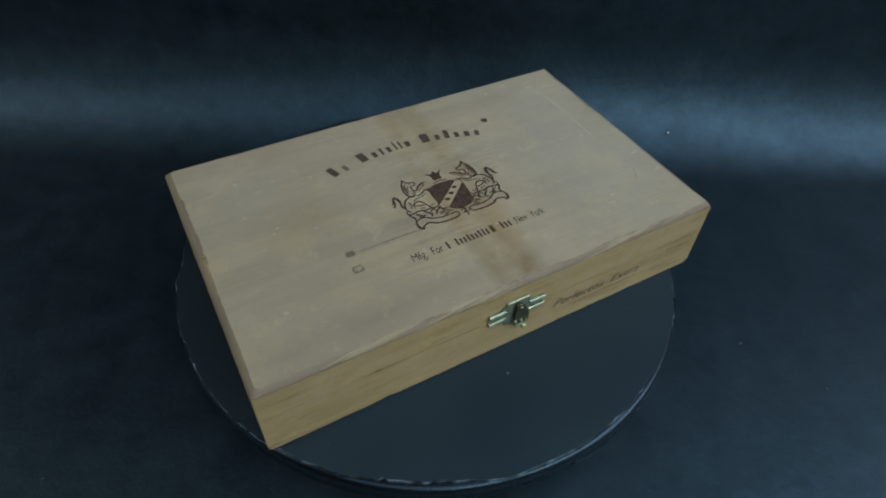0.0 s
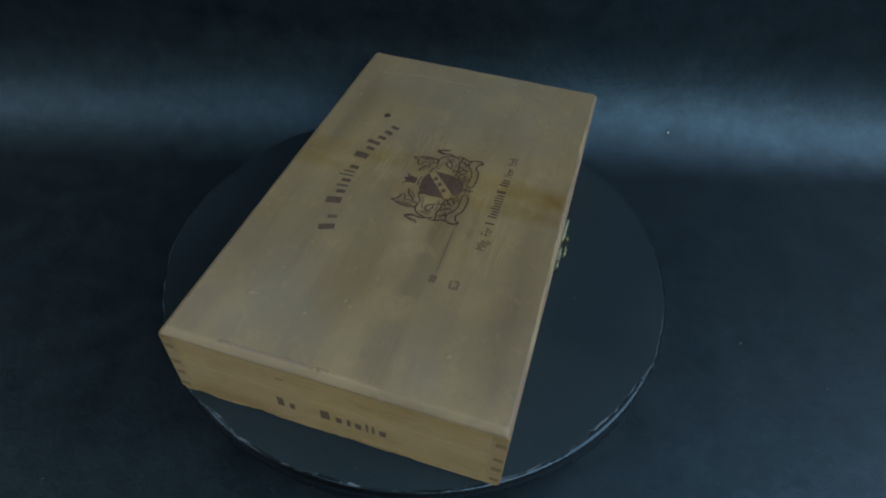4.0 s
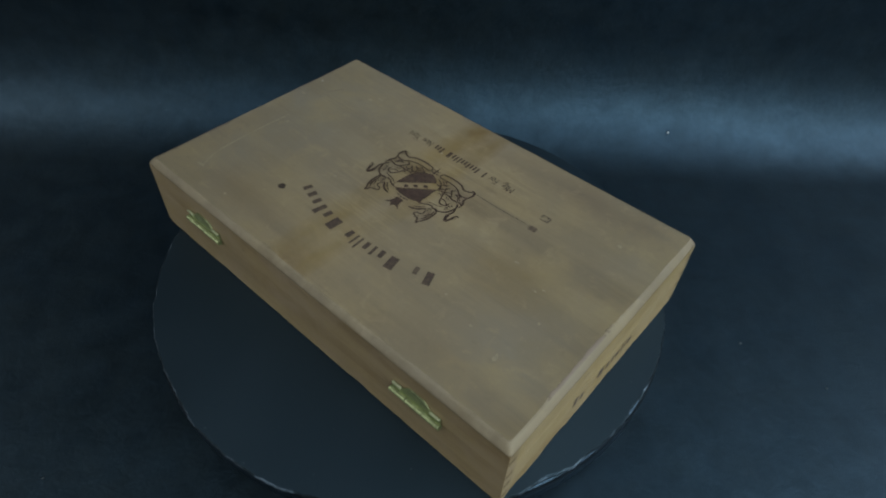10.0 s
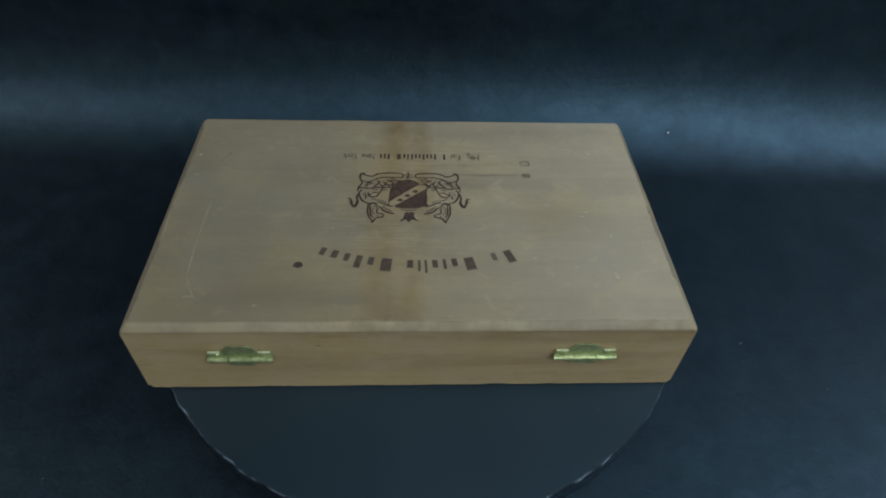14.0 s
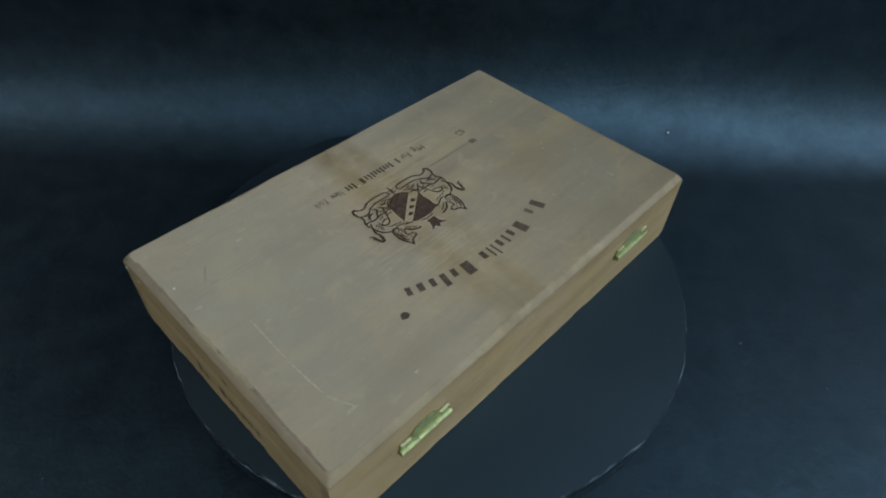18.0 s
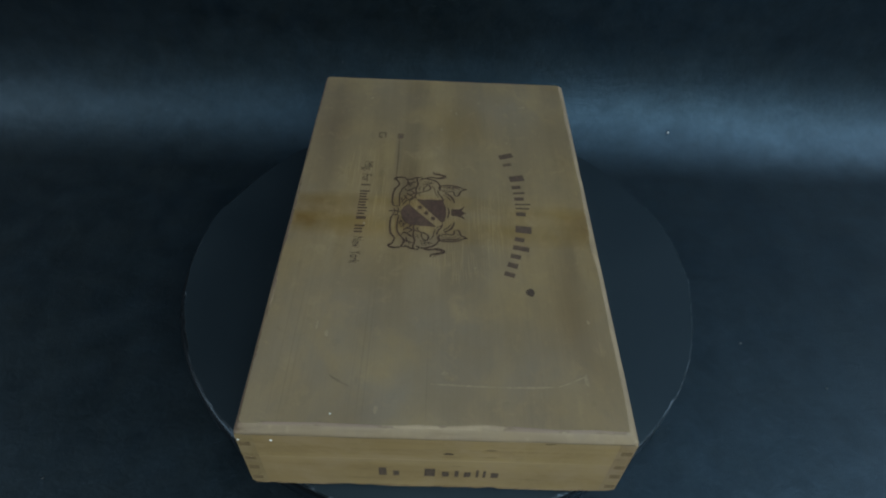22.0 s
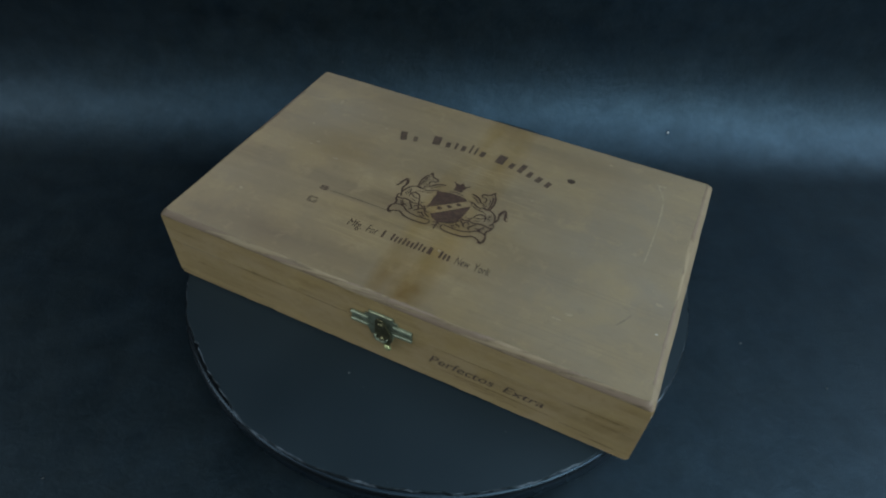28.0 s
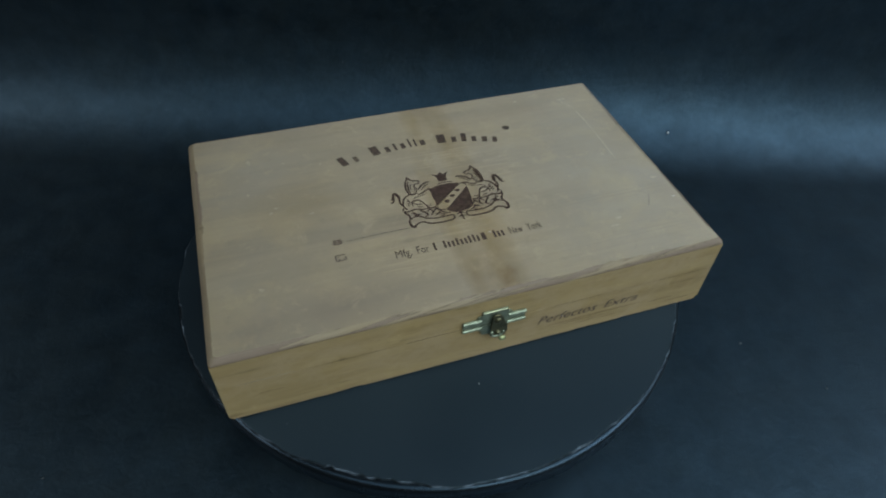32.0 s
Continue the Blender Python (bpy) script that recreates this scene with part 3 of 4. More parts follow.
def boards(parent, z0, z1, lid):
    hx, hy, t = BOX_L / 2 - 0.0003, BOX_W / 2 - 0.0003, BOARD
    for name, mat, dims in (("front_board", SIDE, (-hx, hx, -hy, -hy + t)), ("back_board", BACK, (-hx, hx, hy - t, hy)),
                            ("end_board", END, (-hx + 0.00002, -hx + t, -hy + t - 0.00001, hy - t + 0.00001)), ("end_board", END, (hx - t, hx - 0.00002, -hy + t - 0.00001, hy - t + 0.00001))):
        bm = box(bmesh.new(), *dims, z0, z1)
        part(name, bm, mat, parent)
    for sx, sy in product((-1, 1), (-1, 1)):
        for lo, hi in ((0.0318, 0.0346),) if lid else ((0.0208, 0.0232), (0.0126, 0.0156), (0.0038, 0.0064)):
            y0, y1 = sorted((sy * (hy - 0.0006), sy * (hy - 0.0046)))
            x0, x1 = sorted((sx * (hx - 0.001), sx * (hx + 0.00006)))
            part("joint_finger", box(bmesh.new(), x0, x1, y0, y1, lo, hi), ENDGRAIN, parent)


def bottom_board(parent):
    """The thin bottom board with a rubbed, uneven lower edge."""
    bm = bmesh.new()
    loops = []
    for k, (inset, z) in enumerate(((0.0012, BOX_FOOT), (0.0006, BOX_FOOT + 0.0003), (0.0002, 0.0003), (0.0002, 0.0018))):
        loop = []
        for x, y in round_loop(BOX_L - 2 * inset, BOX_W - 2 * inset, 0.0020, 0.0015):
            d = max(0.0, noise.noise(Vector((x * 70, y * 70, 2.0))) + 0.5 * noise.noise(Vector((x * 260, y * 260, 4.0))))
            q = 1 - (0.0006 * d if k < 3 else 0.0003) / 0.1
            loop.append(bm.verts.new((x * q, y * q, z + (0.0004 * d if k in (1, 2) else 0.0))))
        loops.append(loop)
    n = len(loops[0])
    for a, b in zip(loops, loops[1:]):
        for i in range(n):
            bm.faces.new((a[i], a[(i + 1) % n], b[(i + 1) % n], b[i]))
    bm.faces.new(loops[-1])
    bm.faces.new(loops[0][::-1])
    return part("bottom_board", bm, BACK, parent, "thin bottom board with a rubbed edge")


def cigar_box():
    ob = thing("cigar_box", "closed old tan wooden cigar box standing on a slate disc", "box")
    lid = top_board(ob)
    boards(lid, SEAM_HI, SHOULDER, True)
    base = bottom_board(ob)
    boards(base, 0.0019, SEAM_LO, False)
    bm = box(bmesh.new(), -BOX_L / 2 + 0.003, BOX_L / 2 - 0.003, -BOX_W / 2 + 0.003, BOX_W / 2 - 0.003, 0.0026, SHOULDER)
    part("inner_lining", bm, INSIDE, ob)
    return ob, lid, base


BOX, LID, TRAY = cigar_box()
FACE_TOP = Matrix.Translation((0, 0, BOX_H + 0.00012))
FACE_FRONT = Matrix.Translation((0, -BOX_W / 2 + 0.00018, 0)) @ Matrix.Rotation(radians(90), 4, "X")
FACE_LEFT = Matrix.Translation((-BOX_L / 2 + 0.0002, 0, 0)) @ Matrix.Rotation(radians(-90), 4, "Z") @ Matrix.Rotation(radians(90), 4, "X")
FACE_RIGHT = Matrix.Translation((BOX_L / 2 - 0.0002, 0, 0)) @ Matrix.Rotation(radians(90), 4, "Z") @ Matrix.Rotation(radians(90), 4, "X")
MM = 0.001


def crest(lid):
    """The stamped crest: a shield with a band, two rearing horses, a crown and a ribbon."""
    to = FACE_TOP @ Matrix.Translation((0.0027, -0.0070, 0)) @ Matrix.Scale(MM, 4)
    bm = bmesh.new()
    # the shield's two dark fields with the light band between
    blob(bm, [(-9.7, 8.0), (-7.4, 7.5), (-3.5, 8.8), (2.2, 8.9), (5.9, 8.3), (7.2, 7.0), (3.0, 3.6), (-1.2, 0.1), (-5.0, -2.9), (-9.0, -6.0), (-8.6, -2.0), (-9.0, 1.2), (-8.6, 5.0)], to)
    blob(bm, [(10.2, 4.5), (9.9, 0.2), (9.6, -3.6), (8.4, -8.7), (5.0, -11.5), (0.3, -13.1), (-3.6, -11.2), (-5.2, -9.2), (-1.6, -6.0), (2.1, -2.8), (6.0, 0.8)], to)
    stroke(bm, [(7.2, 7.2), (9.2, 7.0), (10.2, 4.8)], 0.75, to=to)
    stroke(bm, [(-8.9, -6.0), (-8.4, -8.4), (-5.4, -9.0)], 0.75, to=to)
    for x, y in ((4.4, 2.7), (0.8, -0.6), (-3.0, -3.7)):
        blob(bm, [(x + 1.35 * math.cos(a) * (1 + 0.15 * math.sin(3 * a)), y + 1.1 * math.sin(a)) for a in [k * math.pi / 5 for k in range(10)]], to)
    # crown
    blob(bm, [(-2.3, 11.4), (1.9, 11.4), (2.4, 14.0), (3.6, 17.6), (1.6, 16.4), (0.2, 18.6), (-1.4, 16.6), (-3.7, 17.4), (-2.5, 14.6)], to)
    stroke(bm, [(-4.4, 17.9), (-3.4, 16.7), (-2.4, 16.0)], 0.75, to=to)
    stroke(bm, [(4.3, 17.9), (3.3, 16.7), (2.4, 16.0)], 0.75, to=to)
    stroke(bm, [(-3.8, 9.7), (0.0, 10.3), (4.2, 9.6)], 0.86, to=to)
    stroke(bm, [(-3.0, 12.4), (0.0, 11.9), (2.8, 12.3)], 0.53, to=to)
    for s in (-1, 1):
        m = to @ Matrix.Diagonal((s, 1, 1, 1))
        # head with ears, muzzle, jaw and eye
        stroke(bm, [(17.9, 17.2), (16.8, 18.0), (16.0, 16.3), (14.3, 15.5), (12.6, 15.0), (11.9, 14.0)], 1.07, 0.5, to=m)
        stroke(bm, [(16.9, 17.6), (17.3, 18.9), (17.9, 17.4)], 0.64, to=m)
        stroke(bm, [(11.9, 14.1), (12.9, 12.7), (14.2, 12.9), (15.4, 11.9), (15.1, 9.9), (13.7, 8.1)], 0.80, 0.5, to=m)
        stroke(bm, [(14.6, 14.3), (15.4, 14.7)], 0.64, to=m)
        stroke(bm, [(12.4, 13.9), (13.1, 13.7)], 0.42, to=m)
        # mane and neck
        stroke(bm, [(17.3, 17.6), (18.9, 15.1), (19.8, 11.5), (19.7, 8.0), (19.3, 5.4)], 1.00, 0.6, to=m)
        stroke(bm, [(16.8, 15.6), (18.0, 14.0), (18.6, 10.0), (18.6, 6.4)], 0.86, to=m)
        stroke(bm, [(16.2, 13.6), (17.3, 11.8), (17.5, 8.6)], 0.53, to=m)
        stroke(bm, [(19.8, 6.4), (17.6, 5.4), (15.4, 6.1)], 1.39, to=m)
        stroke(bm, [(17.4, 8.2), (16.2, 7.0), (14.9, 7.4)], 0.53, to=m)
        # raised forelegs
        stroke(bm, [(13.7, 8.4), (11.9, 10.9), (9.3, 12.3), (7.0, 12.8)], 1.18, 0.6, to=m)
        stroke(bm, [(13.0, 7.2), (10.8, 9.7), (8.0, 11.3)], 0.64, to=m)
        stroke(bm, [(15.8, 4.7), (13.1, 5.2), (11.0, 6.6), (8.7, 7.2)], 0.96, 0.5, to=m)
        stroke(bm, [(15.2, 3.4), (12.6, 3.8), (10.6, 5.2)], 0.53, to=m)
        # back, flank and belly
        stroke(bm, [(19.4, 5.7), (21.9, 4.4), (23.5, 2.2), (24.5, -1.6), (23.3, -4.6)], 1.07, 0.6, to=m)
        stroke(bm, [(20.0, -2.9), (19.7, 0.1), (16.7, 0.9), (14.9, -1.1), (14.3, -2.8)], 0.96, 0.5, to=m)
        stroke(bm, [(19.2, 1.6), (16.9, 3.0), (14.5, 3.2)], 0.64, to=m)
        stroke(bm, [(21.6, 3.0), (20.8, 1.0), (21.2, -1.4)], 0.53, to=m)
        stroke(bm, [(19.7, -0.4), (17.4, -2.2), (14.6, -2.4)], 0.75, to=m)
        # haunch and hind legs
        stroke(bm, [(25.5, -4.8), (23.7, -6.0), (20.0, -5.3), (16.1, -6.2), (12.6, -5.8)], 1.07, 0.6, to=m)
        stroke(bm, [(25.3, -5.1), (24.8, -7.0), (23.6, -8.9), (24.0, -11.5)], 1.07, 0.6, to=m)
        stroke(bm, [(24.0, -3.0), (25.2, -3.6), (25.6, -4.9)], 0.75, to=m)
        stroke(bm, [(14.3, -2.5), (13.1, -5.5), (11.0, -6.4), (9.4, -5.6)], 0.86, 0.5, to=m)
        stroke(bm, [(17.7, -6.5), (16.0, -8.4), (14.8, -10.3), (16.3, -11.5)], 1.07, 0.5, to=m)
        stroke(bm, [(14.7, -8.4), (12.9, -6.9), (11.9, -9.3), (13.4, -11.1)], 0.86, 0.5, to=m)
        stroke(bm, [(21.6, -6.0), (20.2, -8.6), (17.4, -9.4)], 0.75, to=m)
        # scrolls between the hooves and the shield
        stroke(bm, [(11.9, -9.9), (10.1, -7.3), (8.6, -8.7), (7.4, -10.4), (5.8, -11.4), (4.1, -12.2)], 0.86, 0.5, to=m)
        stroke(bm, [(11.4, -12.2), (9.5, -10.7), (7.8, -12.0), (5.9, -12.6)], 0.75, to=m)
        stroke(bm, [(9.4, -5.8), (9.8, -7.4), (10.8, -8.6)], 0.64, to=m)
        # hatching in the mane, on the chest, the flank and the haunch
        for k in range(5):
            stroke(bm, [(19.6 - 0.2 * k, 15.0 - 1.9 * k), (18.3 - 0.1 * k, 14.3 - 1.9 * k)], 0.32, to=m)
        for x, y in ((16.6, 9.4), (16.2, 8.2), (22.4, 1.6), (22.8, 0.2), (22.9, -1.2), (18.4, -3.6), (17.0, -3.9), (22.6, -7.2), (21.4, -8.6)):
            stroke(bm, [(x, y), (x - 0.9, y - 0.5), (x - 1.5, y - 1.3)], 0.5, to=m)
        stroke(bm, [(13.6, -3.8), (12.0, -4.4), (10.8, -3.6)], 0.6, to=m)
        stroke(bm, [(8.6, -9.6), (9.6, -11.2), (11.2, -10.6)], 0.7, to=m)
        stroke(bm, [(6.8, -12.2), (8.2, -13.0), (9.8, -12.4)], 0.6, to=m)
        stroke(bm, [(18.6, -9.4), (19.8, -9.9), (21.6, -9.4)], 0.6, to=m)
        # tail
        stroke(bm, [(24.3, -2.2), (25.5, 1.0), (24.8, 5.2), (25.7, 7.9), (27.0, 8.0), (27.6, 5.4), (28.4, 2.6), (29.9, 2.1)], 1.28, 0.5, to=m)
        stroke(bm, [(25.3, 3.8), (25.6, 6.4), (26.6, 7.4)], 1.07, to=m)
        stroke(bm, [(27.9, 7.0), (28.5, 4.8), (29.6, 3.6)], 0.53, to=m)
        # ribbon
        stroke(bm, [(24.4, -11.8), (22.0, -10.5), (19.0, -10.7), (16.2, -12.7), (12.2, -13.9), (7.9, -13.9), (3.5, -13.6)], 0.91, 0.8, to=m)
        stroke(bm, [(23.8, -16.7), (21.3, -15.2), (18.6, -14.7), (15.5, -16.6), (10.8, -17.3), (6.3, -17.2), (3.6, -16.7)], 1.01, 0.8, to=m)
        stroke(bm, [(24.4, -11.8), (24.8, -14.4), (24.0, -16.8), (22.3, -16.9)], 1.39, 0.6, to=m)
        stroke(bm, [(3.5, -13.6), (3.1, -15.1), (3.6, -16.8)], 0.86, to=m)
    stroke(bm, [(0.9, -12.8), (0.5, -15.6), (0.7, -18.7)], 0.86, to=to)
    stroke(bm, [(-2.0, -14.4), (0.4, -13.8), (2.6, -14.4)], 0.75, to=to)
    stroke(bm, [(-1.6, -16.2), (0.6, -15.7), (2.6, -16.2)], 0.64, to=to)
    part("stamped_crest", bm, INK, lid, "faded brown stamped crest with a shield and ribbon")


def sign(name, x, y, w, h, lean, to, mat, parent):
    """One plain, slightly uneven block in place of a printed sign."""
    bm = bmesh.new()
    m = to @ Matrix.Translation((x * MM, y * MM, 0)) @ Matrix.Rotation(lean, 4, "Z") @ Matrix.Scale(MM, 4)
    j = [0.18 * noise.noise(Vector((x * 3, k, y))) for k in range(8)]
    a, b = (0.25 * w, 0.80 * w) if w < 3 else (0.18 * w, 0.82 * w)
    blob(bm, [(a + j[0], j[1]), ((a + b) / 2, 0.5 * j[2]), (b + j[3], j[4]), (b + j[5], h + j[6]), ((a + b) / 2, h + j[7]), (a + j[2], h + j[0])], m)
    part(name, bm, mat, parent)


def word(name, signs, x0, gap, y0, arc, to, mat, parent):
    """A row of plain blocks, each given by its width and height, on a line or on a shallow arc."""
    x = x0
    for w, h in signs:
        u = x + w / 2
        sign(name, x, y0 - arc * u * u, w, h, -2 * arc * u, to, mat, parent)
        x += w + gap


def prints(lid, tray):
    low, tall = 4.6, 7.5
    word("name_block", [(5.8, tall)], -44.0, 1.2, 35.9, 0.0043, FACE_TOP, THIN_INK, lid)
    word("name_block", [(3.6, low)], -36.6, 1.2, 35.9, 0.0043, FACE_TOP, FADED, lid)
    word("name_block", [(7.0, tall), (3.9, low), (2.6, 5.8), (3.9, low), (1.9, tall), (1.9, 6.6), (4.2, low)], -27.2, 1.0, 35.7, 0.0043, FACE_TOP, THIN_INK, lid)
    word("name_block", [(7.3, tall), (4.1, low), (4.3, tall), (4.1, low), (4.5, low), (4.0, low)], 8.6, 1.1, 35.7, 0.0043, FACE_TOP, THIN_INK, lid)
    for text, x, w in (("Mfg.", -34.0, 7.4), ("For", -24.0, 5.6), ("New", 21.0, 6.8), ("York", 29.8, 7.6)):
        lettering("maker_lettering", text, x * MM, -40.6 * MM, w * MM, 4.6 * MM, FACE_TOP, INK, lid)
    for widths, x0 in (((1.9,), -16.6), ((1.9,) * 9, -11.8), ((3.2,), 6.6), ((1.9,) * 3, 12.6)):
        word("maker_bar", [(w, 4.6 if k == 0 else 3.6 + 0.9 * (k in (3, 6, 7))) for k, w in enumerate(widths)], x0, 0.12, -40.6, 0.0, FACE_TOP, INK, lid)
    lettering("grade_lettering", "Perfectos", 25.0 * MM, 12.6 * MM, 31.0 * MM, 5.4 * MM, FACE_FRONT, THIN_INK, tray, 0.3, 0.004)
    lettering("grade_lettering", "Extra", 60.0 * MM, 12.8 * MM, 18.4 * MM, 5.0 * MM, FACE_FRONT, THIN_INK, tray, 0.3, 0.004)
    for face, x0, x1, y in ((FACE_LEFT, -24.6, -5.6, 11.9), (FACE_RIGHT, -22.6, -5.3, 10.2)):
        word("name_block", [(4.6, 6.6), (3.8, 4.2)], x0, 1.0, y, 0.0, face, FADED, tray)
        word("name_block", [(6.4, 6.6), (4.1, 4.3), (2.8, 5.4), (4.1, 4.3), (1.9, 6.4), (1.9, 5.9), (4.6, 4.3)], x1, 0.8, y, 0.0, face, FADED, tray)


crest(LID)
prints(LID, TRAY)


def marks(lid, tray):
    """Knot, old nail marks, the hairline crack and the scuffs on the lid."""
    bm = bmesh.new()
    blob(bm, [((51.0 + 2.1 * math.cos(a) * (1 + 0.12 * math.sin(3 * a))) * MM, (38.4 + 1.9 * math.sin(a)) * MM) for a in [k * math.pi / 8 for k in range(16)]], FACE_TOP)
    part("knot", bm, HOLE, lid, "dark round knot")
    # two bruised nail heads: one rusted dark, one a square outline with flecks inside
    bm = bmesh.new()
    x, y = -57.1, -23.3
    for pts in (((-2.5, -0.9), (0.0, -1.3), (2.4, -0.8)), ((-2.3, 0.2), (0.2, -0.1), (2.6, 0.3)), ((-2.0, 1.2), (0.0, 1.0), (1.9, 1.3)), ((-1.6, -1.3), (-1.4, 0.2), (-1.7, 1.4)), ((0.8, -1.3), (1.0, 0.0), (0.7, 1.3))):
        stroke(bm, [((x + a) * MM, (y + b) * MM) for a, b in pts], 1.2 * MM, 0.4, FACE_TOP)
    part("nail_mark", bm, FADED, lid, "rusted dark nail head")
    bm = bmesh.new()
    x, y = -57.6, -33.2
    for pts in (((-2.3, -1.7), (2.3, -1.6)), ((-2.3, 1.6), (2.2, 1.7)), ((-2.2, -1.7), (-2.2, 1.6)), ((2.2, -1.5), (2.1, 0.4)),
                ((-1.4, -0.9), (-0.6, -0.8)), ((-1.5, 0.2), (-0.9, 0.4)), ((0.9, -0.7), (1.5, -0.6))):
        stroke(bm, [((x + a) * MM, (y + b) * MM) for a, b in pts], 0.9 * MM, 0.7, FACE_TOP)
    part("nail_mark", bm, FADED, lid, "faint square nail mark")
    bm = bmesh.new()
    stroke(bm, [(-54.3 * MM, -23.9 * MM), (-38 * MM, -23.5 * MM), (-20.2 * MM, -23.6 * MM)], 0.5 * MM, 0.3, FACE_TOP)
    part("hairline_crack", bm, FADED, lid)
    for x, y in ((110.6, -38.7),):
        bm = bmesh.new()
        bmesh.ops.create_icosphere(bm, subdivisions=1, radius=0.0004, matrix=FACE_TOP @ Matrix.Translation((x * MM, y * MM, 0.0001)) @ Matrix.Diagonal((1, 1, 0.4, 1)))
        part("paint_glint_speck", bm, LINT, lid, "white speck for paint and a corner glint")
    # the second, at the corner, is a white stand-in for a pale glint
    for x, y in ((-59.6, 36.5), (-71.4, 36.3)):
        bm = bmesh.new()
        bmesh.ops.create_icosphere(bm, subdivisions=1, radius=0.0005, matrix=FACE_RIGHT @ Matrix.Translation((x * MM, y * MM, 0.0)) @ Matrix.Diagonal((1.3, 0.8, 0.4, 1)))
        part("paint_glint_speck", bm, LINT, lid, "white speck for paint and a corner glint")
    for z in (38.6, 36.9, 31.0, 27.2):
        bm = bmesh.new()
        bmesh.ops.create_icosphere(bm, subdivisions=1, radius=0.00026, matrix=Matrix.Translation((BOX_L / 2 - 0.0004, -BOX_W / 2 + 0.0005, z * MM)))
        part("bare_fleck", bm, PALE, lid, "pale fleck of bare wood")
    # the seam stands open in places along the front
    for x0, x1, w in ((-74.0, -46.0, 0.32), (-40.0, -14.0, 0.5), (30.0, 58.0, 0.3), (86.0, 112.0, 0.38)):
        bm = bmesh.new()
        stroke(bm, [(x0 * MM, 23.8 * MM), ((0.6 * x0 + 0.4 * x1) * MM, 23.9 * MM), (x1 * MM, 23.75 * MM)], 0.75 * w * MM, 0.2, FACE_FRONT)
        part("seam_gap", bm, INSIDE, tray)
    bm = bmesh.new()
    stroke(bm, [(-110.0 * MM, 24.2 * MM), (-99.0 * MM, 24.4 * MM), (-86.0 * MM, 24.3 * MM)], 0.5 * MM, 0.2, FACE_FRONT)
    part("rubbed_seam", bm, PALE, tray)
    for x0, x1, z, w in ((28.0, 84.0, 9.4, 0.7), (36.0, 60.0, 7.8, 0.5), (86.0, 101.0, 7.6, 0.7), (96.0, 112.0, 4.4, 0.6), (58.0, 70.0, 5.0, 0.4), (-104.0, -92.0, 14.6, 0.4), (100.0, 113.0, 18.2, 0.4)):
        bm = bmesh.new()
        stroke(bm, [(x0 * MM, z * MM), ((x0 + x1) / 2 * MM, (z + 0.3) * MM), (x1 * MM, (z - 0.2) * MM)], w * MM, 0.1, FACE_FRONT)
        part("grain_streak", bm, STREAK, tray)
    bm = bmesh.new()
    stroke(bm, [(2.8 * MM, 29.4 * MM), (4.6 * MM, 29.6 * MM), (6.4 * MM, 29.5 * MM)], 1.6 * MM, 0.4, FACE_RIGHT)
    part("nail_hole", bm, HOLE, lid, "dark nail hole")
    bm = bmesh.new()
    stroke(bm, [(38.8 * MM, 39.3 * MM), (42.8 * MM, 39.3 * MM)], 0.7 * MM, 0.4, FACE_RIGHT)
    part("nail_hole", bm, HOLE, lid, "dark nail hole")
    bm = bmesh.new()
    stroke(bm, [(99.3 * MM, -33.3 * MM), (97.2 * MM, -37.2 * MM), (94.4 * MM, -41.6 * MM)], 1.0 * MM, 0.2, FACE_TOP)
    part("dent", bm, BRUISE, lid, "short dark dent")
    for x, y, a, b in ((-89.0, 45.0, 0.9, 2.2), (75.4, -45.0, 1.6, 0.9), (-93.3, -42.1, 1.2, 0.8), (-64.6, -1.1, 1.3, 0.6), (93.8, 56.2, 2.6, 1.0), (71.2, -49.3, 2.2, 0.5), (92.5, 2.2, 0.8, 1.2), (108.5, -22.7, 1.6, 0.7),
                       (-54.0, 34.5, 0.7, 0.5), (12.0, -36.5, 0.8, 0.6), (-80.5, 7.0, 1.1, 0.5), (-83.0, 4.0, 0.9, 0.4), (66.0, 61.0, 1.0, 0.6), (-72.0, 40.0, 0.8, 0.5), (-92.0, 20.0, 0.6, 0.9), (38.0, 15.0, 0.7, 0.5)):
        bm = bmesh.new()
        blob(bm, [((x + a * math.cos(q) * (1 + 0.3 * math.sin(3 * q + x))) * MM, (y + b * math.sin(q) * (1 + 0.3 * math.cos(2 * q + y))) * MM) for q in [k * math.pi / 6 for k in range(12)]], FACE_TOP)
        part("scuff", bm, FAINT, lid, "pale scuff")
    for pts, w in ((((97.2, -3.0), (97.6, 10.0), (97.8, 22.0)), 0.9), (((97.8, 22.6), (97.6, 34.0), (97.0, 44.0)), 1.0), (((97.0, 45.0), (95.0, 50.0), (92.0, 56.0)), 0.7)):
        bm = bmesh.new()
        stroke(bm, [(a * MM, b * MM) for a, b in pts], w * MM, 0.3, FACE_TOP)
        part("scratch", bm, FAINT, lid)


marks(LID, TRAY)


def plate(bm, outline, y0, y1):
    """A sheet-metal plate of an outline in x and z, between two depths."""
    a = [bm.verts.new((x * MM, y0, z * MM)) for x, z in outline]
    b = [bm.verts.new((x * MM, y1, z * MM)) for x, z in outline]
    bm.faces.new(a)
    bm.faces.new(b[::-1])
    for i in range(len(a)):
        j = (i + 1) % len(a)
        bm.faces.new((a[i], b[i], b[j], a[j]))
    bmesh.ops.recalc_face_normals(bm, faces=bm.faces)


